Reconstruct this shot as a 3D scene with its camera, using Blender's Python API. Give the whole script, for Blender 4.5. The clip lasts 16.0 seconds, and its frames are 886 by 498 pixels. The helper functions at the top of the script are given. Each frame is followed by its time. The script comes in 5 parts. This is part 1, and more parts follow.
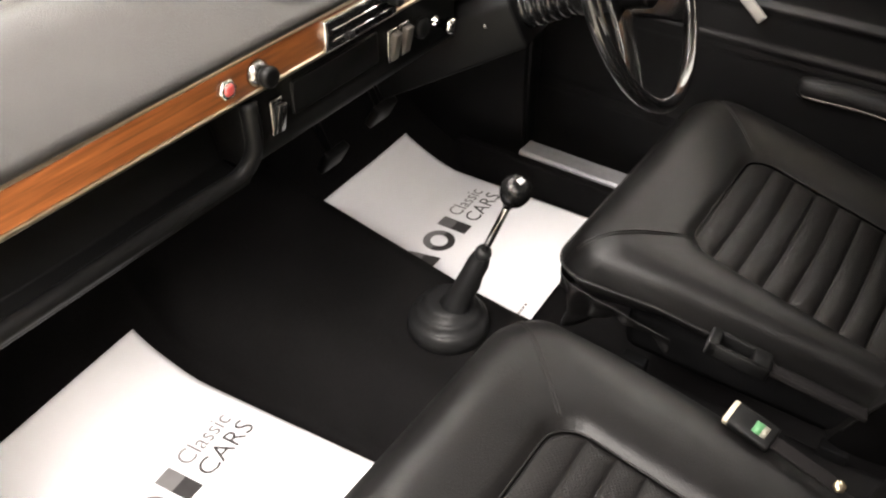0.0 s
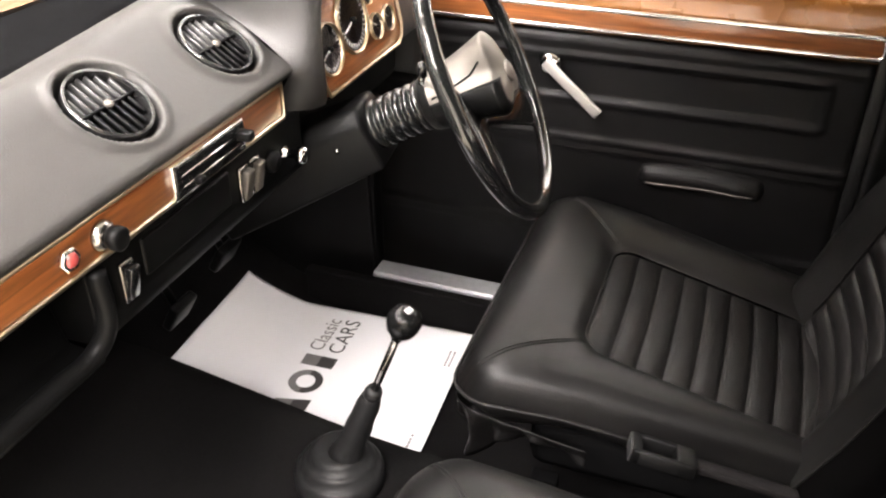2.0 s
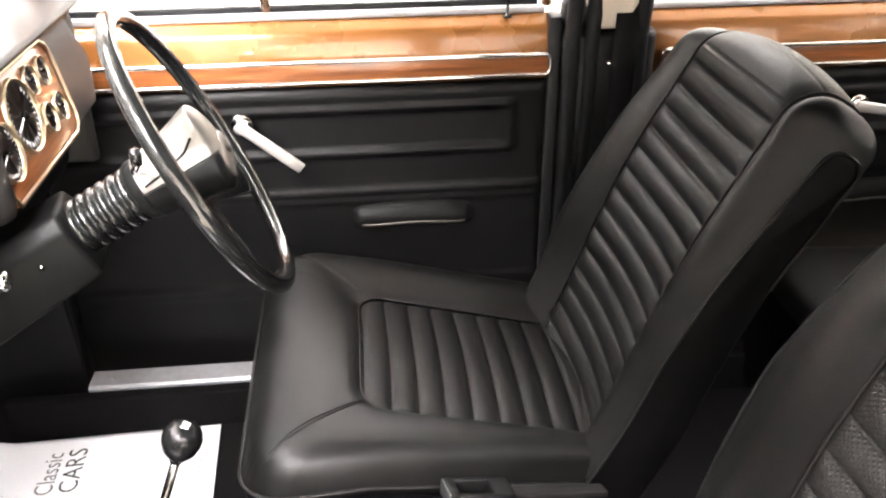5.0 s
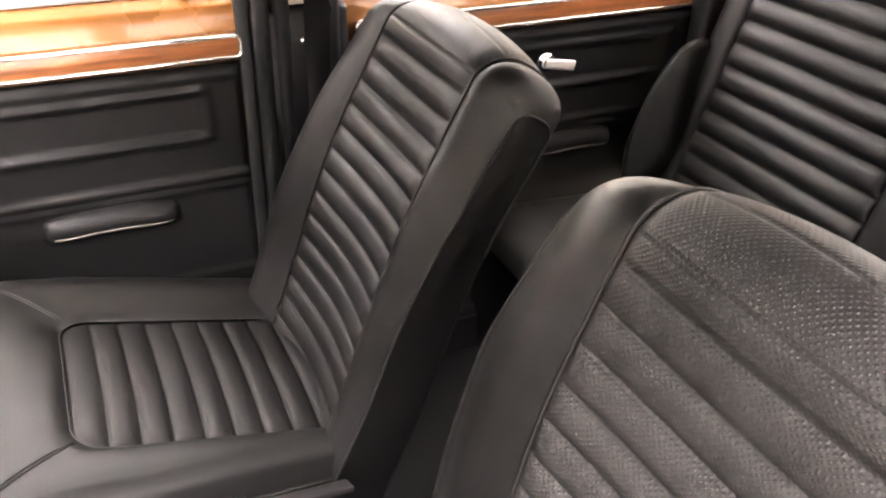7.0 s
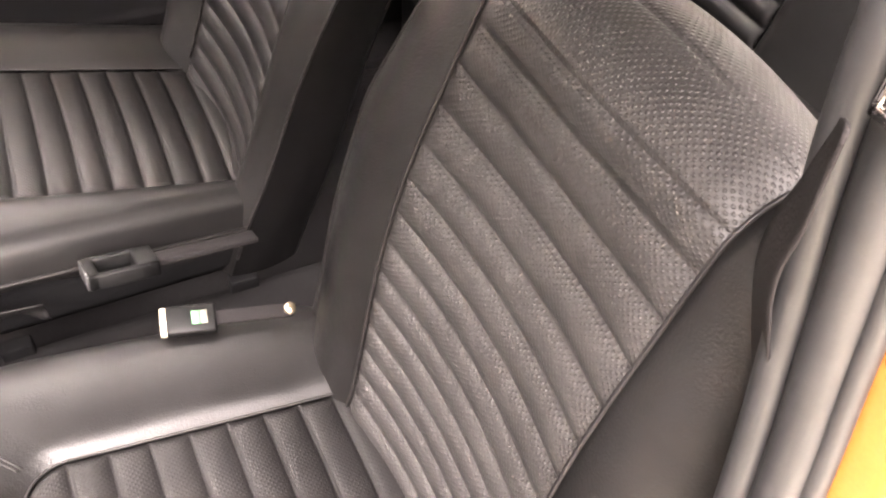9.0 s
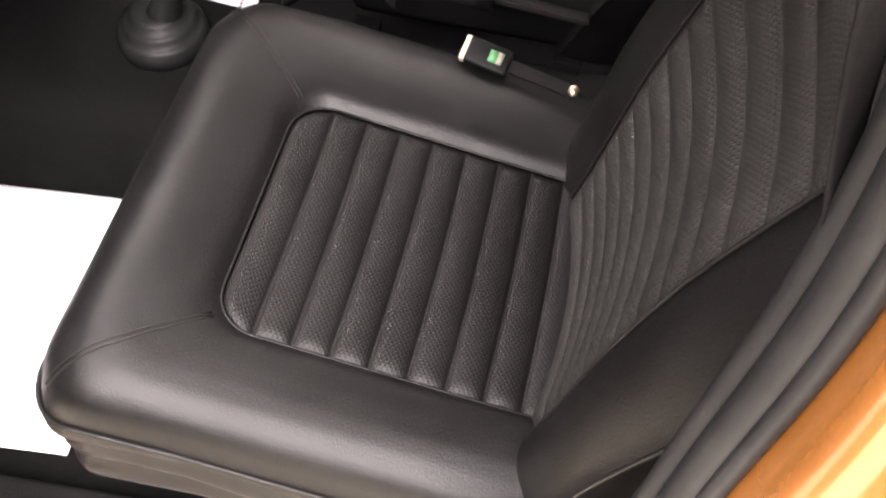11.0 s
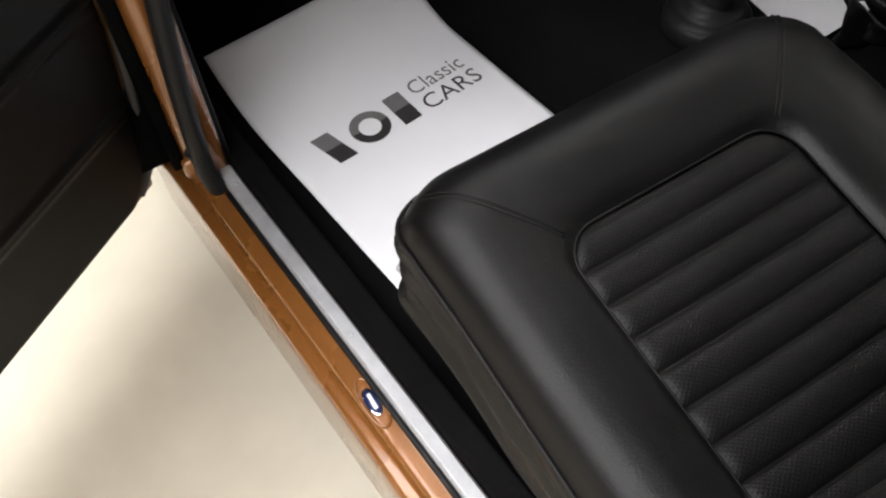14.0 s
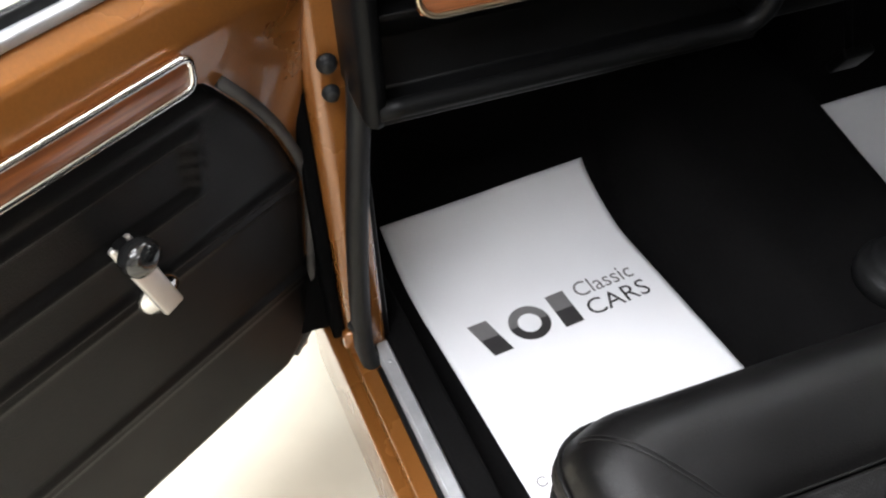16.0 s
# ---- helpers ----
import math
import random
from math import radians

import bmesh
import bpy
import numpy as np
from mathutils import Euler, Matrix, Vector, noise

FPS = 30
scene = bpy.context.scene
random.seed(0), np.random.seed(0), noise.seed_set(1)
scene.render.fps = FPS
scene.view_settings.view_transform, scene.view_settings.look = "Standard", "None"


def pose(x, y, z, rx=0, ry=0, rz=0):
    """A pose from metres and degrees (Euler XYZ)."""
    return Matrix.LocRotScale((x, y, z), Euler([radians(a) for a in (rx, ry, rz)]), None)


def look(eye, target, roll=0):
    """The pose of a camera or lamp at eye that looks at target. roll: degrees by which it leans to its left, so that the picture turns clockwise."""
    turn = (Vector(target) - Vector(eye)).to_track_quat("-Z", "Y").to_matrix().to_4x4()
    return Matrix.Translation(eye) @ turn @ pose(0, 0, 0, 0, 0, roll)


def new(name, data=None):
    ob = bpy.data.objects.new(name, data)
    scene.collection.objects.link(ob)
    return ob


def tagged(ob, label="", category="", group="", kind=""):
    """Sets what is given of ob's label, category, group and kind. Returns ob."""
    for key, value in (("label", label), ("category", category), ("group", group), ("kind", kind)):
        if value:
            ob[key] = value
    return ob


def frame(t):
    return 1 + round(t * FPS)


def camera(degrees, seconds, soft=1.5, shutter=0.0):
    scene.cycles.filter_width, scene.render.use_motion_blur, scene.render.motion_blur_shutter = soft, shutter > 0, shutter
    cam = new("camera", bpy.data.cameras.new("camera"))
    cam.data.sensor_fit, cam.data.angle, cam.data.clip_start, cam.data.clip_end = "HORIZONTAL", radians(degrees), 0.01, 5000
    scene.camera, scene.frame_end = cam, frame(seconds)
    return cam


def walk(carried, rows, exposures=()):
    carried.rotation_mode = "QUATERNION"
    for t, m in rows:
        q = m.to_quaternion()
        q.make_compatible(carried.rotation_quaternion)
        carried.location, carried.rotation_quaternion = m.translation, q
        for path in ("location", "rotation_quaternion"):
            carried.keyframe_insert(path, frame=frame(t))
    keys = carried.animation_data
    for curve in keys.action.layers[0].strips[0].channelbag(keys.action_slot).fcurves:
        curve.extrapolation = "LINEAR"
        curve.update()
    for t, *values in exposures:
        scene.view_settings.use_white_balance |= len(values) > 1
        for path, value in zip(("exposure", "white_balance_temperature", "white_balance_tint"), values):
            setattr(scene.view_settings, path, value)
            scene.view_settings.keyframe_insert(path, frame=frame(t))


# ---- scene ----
cam = camera(53.9, 16.0, 2.2)
PATH = [
    (0, (-0.799, -0.269, 1.373), (0.491, 0.59, 0.109), 0.7),
    (0.5, (-0.773, -0.24, 1.363), (0.592, 0.585, 0.156), 0.3),
    (1, (-0.76, -0.202, 1.349), (0.697, 0.544, 0.201), 0.4),
    (1.5, (-0.754, -0.176, 1.343), (0.782, 0.482, 0.245), 0.4),
    (2, (-0.753, -0.158, 1.34), (0.85, 0.409, 0.286), 0.3),
    (2.5, (-0.746, -0.144, 1.341), (0.904, 0.334, 0.317), 0.2),
    (3, (-0.733, -0.127, 1.337), (0.957, 0.259, 0.34), -0.1),
    (3.2, (-0.729, -0.123, 1.334), (0.976, 0.226, 0.348), -0.3),
    (5.3, (-0.702, -0.037, 1.334), (1.036, -0.288, 0.377), 0.2),
    (5.5, (-0.697, -0.049, 1.324), (1.038, -0.348, 0.375), 0.7),
    (6, (-0.681, -0.059, 1.333), (1.009, -0.504, 0.36), 0.9),
    (6.5, (-0.668, -0.075, 1.334), (0.966, -0.662, 0.341), 0.9),
    (7, (-0.661, -0.094, 1.329), (0.9, -0.817, 0.309), 1.2),
    (7.5, (-0.656, -0.117, 1.326), (0.807, -0.933, 0.233), 1.4),
    (8, (-0.658, -0.134, 1.336), (0.691, -0.964, 0.114), 1.7),
    (8.5, (-0.673, -0.153, 1.34), (0.589, -0.918, -0.01), 2.8),
    (9, (-0.692, -0.179, 1.341), (0.512, -0.812, -0.125), 3.7),
    (9.5, (-0.712, -0.208, 1.344), (0.449, -0.651, -0.224), 3.9),
    (10, (-0.73, -0.236, 1.346), (0.377, -0.447, -0.306), 2.9),
    (10.2, (-0.742, -0.237, 1.35), (0.342, -0.383, -0.325), 3.5),
    (12.3, (-0.802, -0.415, 1.278), (0.039, 0.268, -0.403), 1.5),
    (12.5, (-0.803, -0.418, 1.275), (-0.002, 0.304, -0.409), 1.4),
    (13, (-0.804, -0.412, 1.276), (-0.102, 0.393, -0.415), 0.0),
    (13.5, (-0.799, -0.395, 1.277), (-0.18, 0.496, -0.404), -1.9),
    (14, (-0.791, -0.378, 1.282), (-0.238, 0.611, -0.366), -3.7),
    (14.5, (-0.79, -0.352, 1.291), (-0.272, 0.739, -0.303), -4.1),
    (15, (-0.789, -0.328, 1.305), (-0.307, 0.851, -0.237), -4.0),
    (15.5, (-0.797, -0.309, 1.309), (-0.338, 0.958, -0.169), -3.4),
    (16, (-0.809, -0.287, 1.31), (-0.376, 1.047, -0.116), -2.4),
]
EXPOSURES = [(0, 0.65, 6750, 13), (2, 0.9, 6650, 15), (3, 0.88, 6600, 14), (5.5, 1.9, 6350, 16), (7, 2.38, 6600, 20), (8.0, 2.8, 6950, 21), (8.8, 2.85, 6950, 23), (9.5, 2.36, 6900, 25), (10.2, 2.05, 6900, 26), (12.3, -1.27, 6000, 9), (13, -1.35, 6100, 10), (14, -1.28, 6200, 11), (15, -1.25, 6150, 12), (16, -0.72, 5950, 10)]
walk(cam, [(t, look(eye, target, roll)) for t, eye, target, roll in PATH], EXPOSURES)

# ---------------------------------------------------------------- light
world = bpy.data.worlds.new("world")
scene.world = world
world.use_nodes = True
world.node_tree.nodes["Background"].inputs[0].default_value = (0.9, 0.95, 1.0, 1)
world.node_tree.nodes["Background"].inputs[1].default_value = 0.3


def area_lamp(name, x, y, z, sx, sy, watts, colour):
    d = bpy.data.lights.new(name, "AREA")
    d.shape, d.size, d.size_y, d.energy, d.color = "RECTANGLE", sx, sy, watts, colour
    ob = new(name, d)
    ob.matrix_world = pose(x, y, z)
    return ob


WARM = (1.0, 0.965, 0.935)
# Unseen lamps, added to balance the door side, driver side, dash and rear
area_lamp("ceiling_lamp", -2.15, 0.0, 3.1, 2.2, 3.6, 620, WARM)
area_lamp("ceiling_lamp", 3.4, 0.2, 3.1, 2.4, 4.6, 210, WARM)
area_lamp("ceiling_lamp", 0.3, 1.6, 3.1, 2.0, 1.2, 115, WARM)
area_lamp("ceiling_lamp", 0.6, -4.0, 3.1, 3.0, 1.6, 240, WARM)


# ---------------------------------------------------------------- materials
def material(name, colour, rough=0.5, metal=0.0, spec=0.5, vary=0.0, scale=40.0, bump=0.0, bump_scale=400.0,
             coat=0.0, wear=0.0, wear_scale=6.0, detail=4.0):
    """Principled surface with colour variation at two scales and fine relief."""
    m = bpy.data.materials.new(name)
    m.use_nodes = True
    n, l = m.node_tree.nodes, m.node_tree.links
    b = n["Principled BSDF"]
    b.inputs["Base Color"].default_value = (*colour, 1)
    b.inputs["Roughness"].default_value = rough
    b.inputs["Metallic"].default_value = metal
    b.inputs["Specular IOR Level"].default_value = spec
    b.inputs["Coat Weight"].default_value = coat
    b.inputs["Coat Roughness"].default_value = 0.06
    tc = n.new("ShaderNodeTexCoord")
    if vary:
        a = n.new("ShaderNodeTexNoise")
        a.inputs["Scale"].default_value, a.inputs["Detail"].default_value = scale, detail
        c = n.new("ShaderNodeTexNoise")
        c.inputs["Scale"].default_value, c.inputs["Detail"].default_value = wear_scale, 5
        l.new(tc.outputs["Object"], a.inputs["Vector"])
        l.new(tc.outputs["Object"], c.inputs["Vector"])
        mul = n.new("ShaderNodeMath")
        mul.operation = "MULTIPLY_ADD"
        l.new(a.outputs["Fac"], mul.inputs[0])
        mul.inputs[1].default_value = 0.5
        half = n.new("ShaderNodeMath")
        half.operation = "MULTIPLY"
        l.new(c.outputs["Fac"], half.inputs[0])
        half.inputs[1].default_value = 0.5
        l.new(half.outputs[0], mul.inputs[2])
        ramp = n.new("ShaderNodeValToRGB")
        ramp.color_ramp.elements[0].position, ramp.color_ramp.elements[1].position = 0.3, 0.7
        ramp.color_ramp.elements[0].color = (*[max(0, v * (1 - vary)) for v in colour], 1)
        ramp.color_ramp.elements[1].color = (*[min(1, v * (1 + vary)) for v in colour], 1)
        l.new(mul.outputs[0], ramp.inputs[0])
        l.new(ramp.outputs[0], b.inputs["Base Color"])
        if wear:
            r = n.new("ShaderNodeMapRange")
            r.inputs[1].default_value, r.inputs[2].default_value = 0.3, 0.7
            r.inputs[3].default_value, r.inputs[4].default_value = max(0.02, rough - wear), min(1, rough + wear)
            l.new(c.outputs["Fac"], r.inputs[0])
            l.new(r.outputs[0], b.inputs["Roughness"])
    if bump:
        t = n.new("ShaderNodeTexNoise")
        t.inputs["Scale"].default_value, t.inputs["Detail"].default_value = bump_scale, 3
        l.new(tc.outputs["Object"], t.inputs["Vector"])
        bm_ = n.new("ShaderNodeBump")
        bm_.inputs["Strength"].default_value, bm_.inputs["Distance"].default_value = bump, 0.002
        l.new(t.outputs["Fac"], bm_.inputs["Height"])
        l.new(bm_.outputs[0], b.inputs["Normal"])
    return m


def woven_vinyl(name, colour, rough, relief, spec):
    """Black vinyl with the woven basket relief of the seat centres, laid by the panel's own metres."""
    m = material(name, colour, rough, spec=spec, vary=0.25, scale=60, wear=0.06, wear_scale=9)
    n, l = m.node_tree.nodes, m.node_tree.links
    uv = n.new("ShaderNodeUVMap")
    sep = n.new("ShaderNodeSeparateXYZ")
    l.new(uv.outputs[0], sep.inputs[0])
    waves = []
    for k, (u, v) in enumerate(((1, 1), (1, -1))):
        add = n.new("ShaderNodeMath")
        add.operation = "MULTIPLY_ADD"
        l.new(sep.outputs[1], add.inputs[0])
        add.inputs[1].default_value = v * 1.2
        l.new(sep.outputs[0], add.inputs[2])
        s = n.new("ShaderNodeMath")
        s.operation = "MULTIPLY"
        l.new(add.outputs[0], s.inputs[0])
        s.inputs[1].default_value = 2 * math.pi / 0.0060
        w = n.new("ShaderNodeMath")
        w.operation = "SINE"
        l.new(s.outputs[0], w.inputs[0])
        waves.append(w)
    mul = n.new("ShaderNodeMath")
    mul.operation = "ADD"
    l.new(waves[0].outputs[0], mul.inputs[0])
    l.new(waves[1].outputs[0], mul.inputs[1])
    dot = n.new("ShaderNodeMapRange")
    dot.interpolation_type = "SMOOTHSTEP"
    dot.inputs["From Min"].default_value, dot.inputs["From Max"].default_value = 0.1, 1.7
    l.new(mul.outputs[0], dot.inputs["Value"])
    bump = n.new("ShaderNodeBump")
    bump.inputs["Strength"].default_value, bump.inputs["Distance"].default_value = relief, 0.0010
    l.new(dot.outputs[0], bump.inputs["Height"])
    l.new(bump.outputs[0], n["Principled BSDF"].inputs["Normal"])
    return m


def wood(name, axis):
    """Varnished walnut veneer with the grain along one axis."""
    m = material(name, (0.30, 0.105, 0.03), 0.28, spec=0.5, coat=0.35)
    n, l = m.node_tree.nodes, m.node_tree.links
    tc, mp = n.new("ShaderNodeTexCoord"), n.new("ShaderNodeMapping")
    l.new(tc.outputs["Object"], mp.inputs[0])
    s = [95, 95, 95]
    s[axis] = 5
    mp.inputs["Scale"].default_value = s
    t = n.new("ShaderNodeTexNoise")
    t.inputs["Scale"].default_value, t.inputs["Detail"].default_value = 1.6, 6
    t.inputs["Distortion"].default_value = 0.7
    l.new(mp.outputs[0], t.inputs["Vector"])
    r = n.new("ShaderNodeValToRGB")
    r.color_ramp.elements[0].position, r.color_ramp.elements[1].position = 0.32, 0.72
    r.color_ramp.elements[0].color = (0.10, 0.030, 0.008, 1)
    r.color_ramp.elements[1].color = (0.28, 0.095, 0.028, 1)
    l.new(t.outputs["Fac"], r.inputs[0])
    l.new(r.outputs[0], n["Principled BSDF"].inputs["Base Color"])
    return m


def glass(name):
    m = bpy.data.materials.new(name)
    m.use_nodes = True
    b = m.node_tree.nodes["Principled BSDF"]
    b.inputs["Transmission Weight"].default_value, b.inputs["Roughness"].default_value = 1, 0
    b.inputs["IOR"].default_value = 1.45
    b.inputs["Base Color"].default_value = (0.97, 0.99, 0.98, 1)
    return m


VINYL = material("black_vinyl", (0.0033, 0.0031, 0.0030), 0.41, spec=0.20, vary=0.25, scale=30, bump=0.22, bump_scale=520, wear=0.07, wear_scale=7)
# one woven vinyl twice: a paler, lit copy for the passenger back, then the darker
WOVEN_LIT = woven_vinyl("woven_vinyl", (0.0110, 0.0102, 0.0097), 0.50, 0.60, 0.24)
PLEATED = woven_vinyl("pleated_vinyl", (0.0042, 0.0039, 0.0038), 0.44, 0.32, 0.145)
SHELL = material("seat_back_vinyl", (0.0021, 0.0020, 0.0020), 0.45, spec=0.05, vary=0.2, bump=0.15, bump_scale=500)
PIPING = material("piping_vinyl", (0.007, 0.0066, 0.0064), 0.40, spec=0.15, vary=0.2)
DOORVINYL = material("door_card_vinyl", (0.0040, 0.0038, 0.0039), 0.42, spec=0.13, vary=0.2, scale=25, bump=0.2, bump_scale=450, wear=0.06)
PAD = material("dash_pad_vinyl", (0.0125, 0.0117, 0.0110), 0.46, spec=0.38, vary=0.15, scale=35, bump=0.2, bump_scale=480, wear=0.05)
PLASTIC = material("black_plastic", (0.0032, 0.0032, 0.0032), 0.42, spec=0.08, vary=0.2, bump=0.05)
GLOSSBLACK = material("gloss_black", (0.008, 0.008, 0.008), 0.12, spec=0.6, vary=0.2)
RUBBER = material("black_rubber", (0.009, 0.009, 0.0092), 0.46, spec=0.16, vary=0.25, scale=50, bump=0.08, bump_scale=200)
CARPET = material("black_carpet", (0.0058, 0.0055, 0.0056), 1.0, spec=0.04, vary=0.5, scale=180, bump=0.9, bump_scale=700)
CHROME = material("chrome", (0.78, 0.78, 0.77), 0.10, metal=1, vary=0.05, wear=0.05, wear_scale=20)
ALLOY = material("alloy_scuff_plate", (0.44, 0.445, 0.46), 0.5, metal=0.6, vary=0.12, scale=80, wear=0.1, wear_scale=25, bump=0.05, bump_scale=300)
BRASS = material("gilt_trim", (0.46, 0.38, 0.27), 0.30, metal=1, vary=0.1)
PAINT = material("amber_gold_paint", (0.205, 0.077, 0.0155), 0.28, metal=0.25, coat=0.7, vary=0.12, scale=300, wear=0.05)
PAPER = material("white_paper", (0.80, 0.80, 0.82), 0.75, spec=0.2, vary=0.03, scale=8, bump=0.05, bump_scale=90)
INK = material("black_ink", (0.035, 0.033, 0.033), 0.6, spec=0.3, vary=0.2, scale=60)
INKGREY = material("grey_ink", (0.16, 0.155, 0.155), 0.6, spec=0.3, vary=0.1)
FLOORMAT = material("cream_showroom_floor", (0.62, 0.58, 0.47), 0.50, spec=0.4, vary=0.06, scale=14, bump=0.04, bump_scale=60)
WALLMAT = material("white_wall_paint", (0.82, 0.81, 0.79), 0.7, vary=0.03, scale=6, bump=0.05, bump_scale=120)
GLASS = glass("window_glass")
WOOD_X, WOOD_Y = wood("walnut_along_dash", 0), wood("walnut_along_door", 1)
RED = material("red_lens", (0.26, 0.040, 0.038), 0.2, coat=0.6, vary=0.1)
IVORY = material("ivory_plastic", (0.30, 0.27, 0.20), 0.35, vary=0.08)
GREEN = material("green_label", (0.035, 0.13, 0.05), 0.5, vary=0.1)
LABELW = material("label_white", (0.10, 0.096, 0.075), 0.5, vary=0.1)
BADGE = material("blue_enamel", (0.012, 0.018, 0.07), 0.2, coat=0.6, vary=0.1)
WEB = material("belt_webbing", (0.006, 0.0055, 0.0055), 0.9, spec=0.04, vary=0.3, scale=200, bump=0.4, bump_scale=600)
WHITEP = material("white_plastic", (0.8, 0.8, 0.78), 0.35, vary=0.05)
SATIN = material("satin_silver_plastic", (0.12, 0.11, 0.098), 0.46, metal=0.7, vary=0.08, bump=0.05)
# paler, shinier black; on the upper vent slats it stands in for their reflection
PALEBLACK = material("pale_black_plastic", (0.012, 0.012, 0.012), 0.35, spec=0.5, vary=0.15)
# sheenless black with shade put into it: hinge gap, screen base, under the seats
SHADEBLACK = material("shade_black", (0.0035, 0.0035, 0.0036), 1.0, spec=0.0, vary=0.3, scale=60, bump=0.3, bump_scale=300)
KNOBBLACK = material("knob_black", (0.004, 0.004, 0.004), 0.26, spec=0.2, vary=0.2)
BOOTBLACK = material("shiny_black_rubber", (0.006, 0.006, 0.006), 0.20, spec=0.45, vary=0.2)
STEEL = material("dark_steel", (0.30, 0.29, 0.28), 0.22, metal=1, vary=0.1)
SATINSTEEL = material("satin_bright_metal", (0.62, 0.60, 0.57), 0.42, metal=0.85, vary=0.06, scale=60, wear=0.06)
EDGESEAL = material("grey_rubber", (0.045, 0.043, 0.042), 0.6, spec=0.2, vary=0.15, scale=60)
DIAL = material("dial_face", (0.008, 0.008, 0.009), 0.4, vary=0.2)
# tone of the unseen roof lining, set dark to weaken sheen on the cushions
HEADLINE = material("darkened_headlining", (0.03, 0.029, 0.028), 0.8, vary=0.08, bump=0.1)
CREAM = material("cream_trim", (0.50, 0.44, 0.35), 0.7, vary=0.08, bump=0.1)
# tone of the unseen front wall, set by how much it brightens the cushions
NORTH = material("bounce_wall_paint", (0.62, 0.61, 0.60), 0.7, vary=0.04, scale=6, bump=0.05, bump_scale=120)


# ---------------------------------------------------------------- mesh helpers
def mesh_object(name, verts, faces, mat, parent=None, label="", smooth=True, uvs=None):
    me = bpy.data.meshes.new(name)
    me.from_pydata([tuple(v) for v in verts], [], faces)
    if uvs is not None:
        lay = me.uv_layers.new(name="UVMap")
        for loop in me.loops:
            lay.data[loop.index].uv = uvs[loop.vertex_index]
    b = bmesh.new()
    b.from_mesh(me)
    bmesh.ops.remove_doubles(b, verts=b.verts, dist=1e-6)
    bmesh.ops.recalc_face_normals(b, faces=b.faces)
    b.to_mesh(me)
    b.free()
    for p in me.polygons:
        p.use_smooth = smooth
    me.materials.append(mat)
    ob = new(name, me)
    ob.parent = parent
    if label:
        ob["label"] = label
    return ob


def part(name, bm, mat, parent=None, label="", smooth=True):
    """One bmesh as one mesh object under its thing."""
    bmesh.ops.recalc_face_normals(bm, faces=bm.faces)
    me = bpy.data.meshes.new(name)
    bm.to_mesh(me)
    bm.free()
    for p in me.polygons:
        p.use_smooth = smooth
    me.materials.append(mat)
    ob = new(name, me)
    ob.parent = parent
    if label:
        ob["label"] = label
    return ob


def thing(name, at, label, category, group="", kind=""):
    e = new(name)
    e.empty_display_size = 0.05
    e.matrix_world = at if isinstance(at, Matrix) else Matrix.Translation(at)
    return tagged(e, label, category, group, kind)


def box(x0, x1, y0, y1, z0, z1, r=0.0, seg=2, m=None, bm=None):
    """A box with rounded edges, as a bmesh."""
    b = bmesh.new()
    bmesh.ops.create_cube(b, size=1)
    bmesh.ops.scale(b, vec=(abs(x1 - x0), abs(y1 - y0), abs(z1 - z0)), verts=b.verts)
    bmesh.ops.translate(b, vec=((x0 + x1) / 2, (y0 + y1) / 2, (z0 + z1) / 2), verts=b.verts)
    if r:
        bmesh.ops.bevel(b, geom=b.edges[:], offset=r, segments=seg, profile=0.5, affect="EDGES")
    if m:
        bmesh.ops.transform(b, matrix=m, verts=b.verts)
    if bm:
        me = bpy.data.meshes.new("scratch")
        b.to_mesh(me)
        b.free()
        bm.from_mesh(me)
        bpy.data.meshes.remove(me)
        return bm
    return b


def tube_data(pts, r, n=8, closed=False):
    """Vertices and faces of a round tube along points; r may be a list."""
    pts = [Vector(p) for p in pts]
    k = len(pts)
    rs = r if isinstance(r, (list, tuple)) else [r] * k
    verts, faces, side = [], [], None
    for i, p in enumerate(pts):
        a = pts[(i + 1) % k] if closed or i < k - 1 else p
        b = pts[i - 1] if closed or i > 0 else p
        t = (a - b).normalized()
        if side is None:
            side = t.cross(Vector((0, 0, 1)) if abs(t.z) < 0.9 else Vector((1, 0, 0))).normalized()
        side = (side - t * side.dot(t)).normalized()
        up = t.cross(side)
        for j in range(n):
            q = 2 * math.pi * j / n
            verts.append(p + (side * math.cos(q) + up * math.sin(q)) * rs[i])
    for i in range(k if closed else k - 1):
        for j in range(n):
            a, b = i * n + j, i * n + (j + 1) % n
            c, d = ((i + 1) % k) * n + (j + 1) % n, ((i + 1) % k) * n + j
            faces.append((a, b, c, d))
    if not closed:
        faces.append(tuple(range(n - 1, -1, -1)))
        faces.append(tuple((k - 1) * n + j for j in range(n)))
    return verts, faces


def tube(name, pts, r, mat, parent=None, n=8, closed=False, label=""):
    return mesh_object(name, *tube_data(pts, r, n, closed), mat, parent, label)


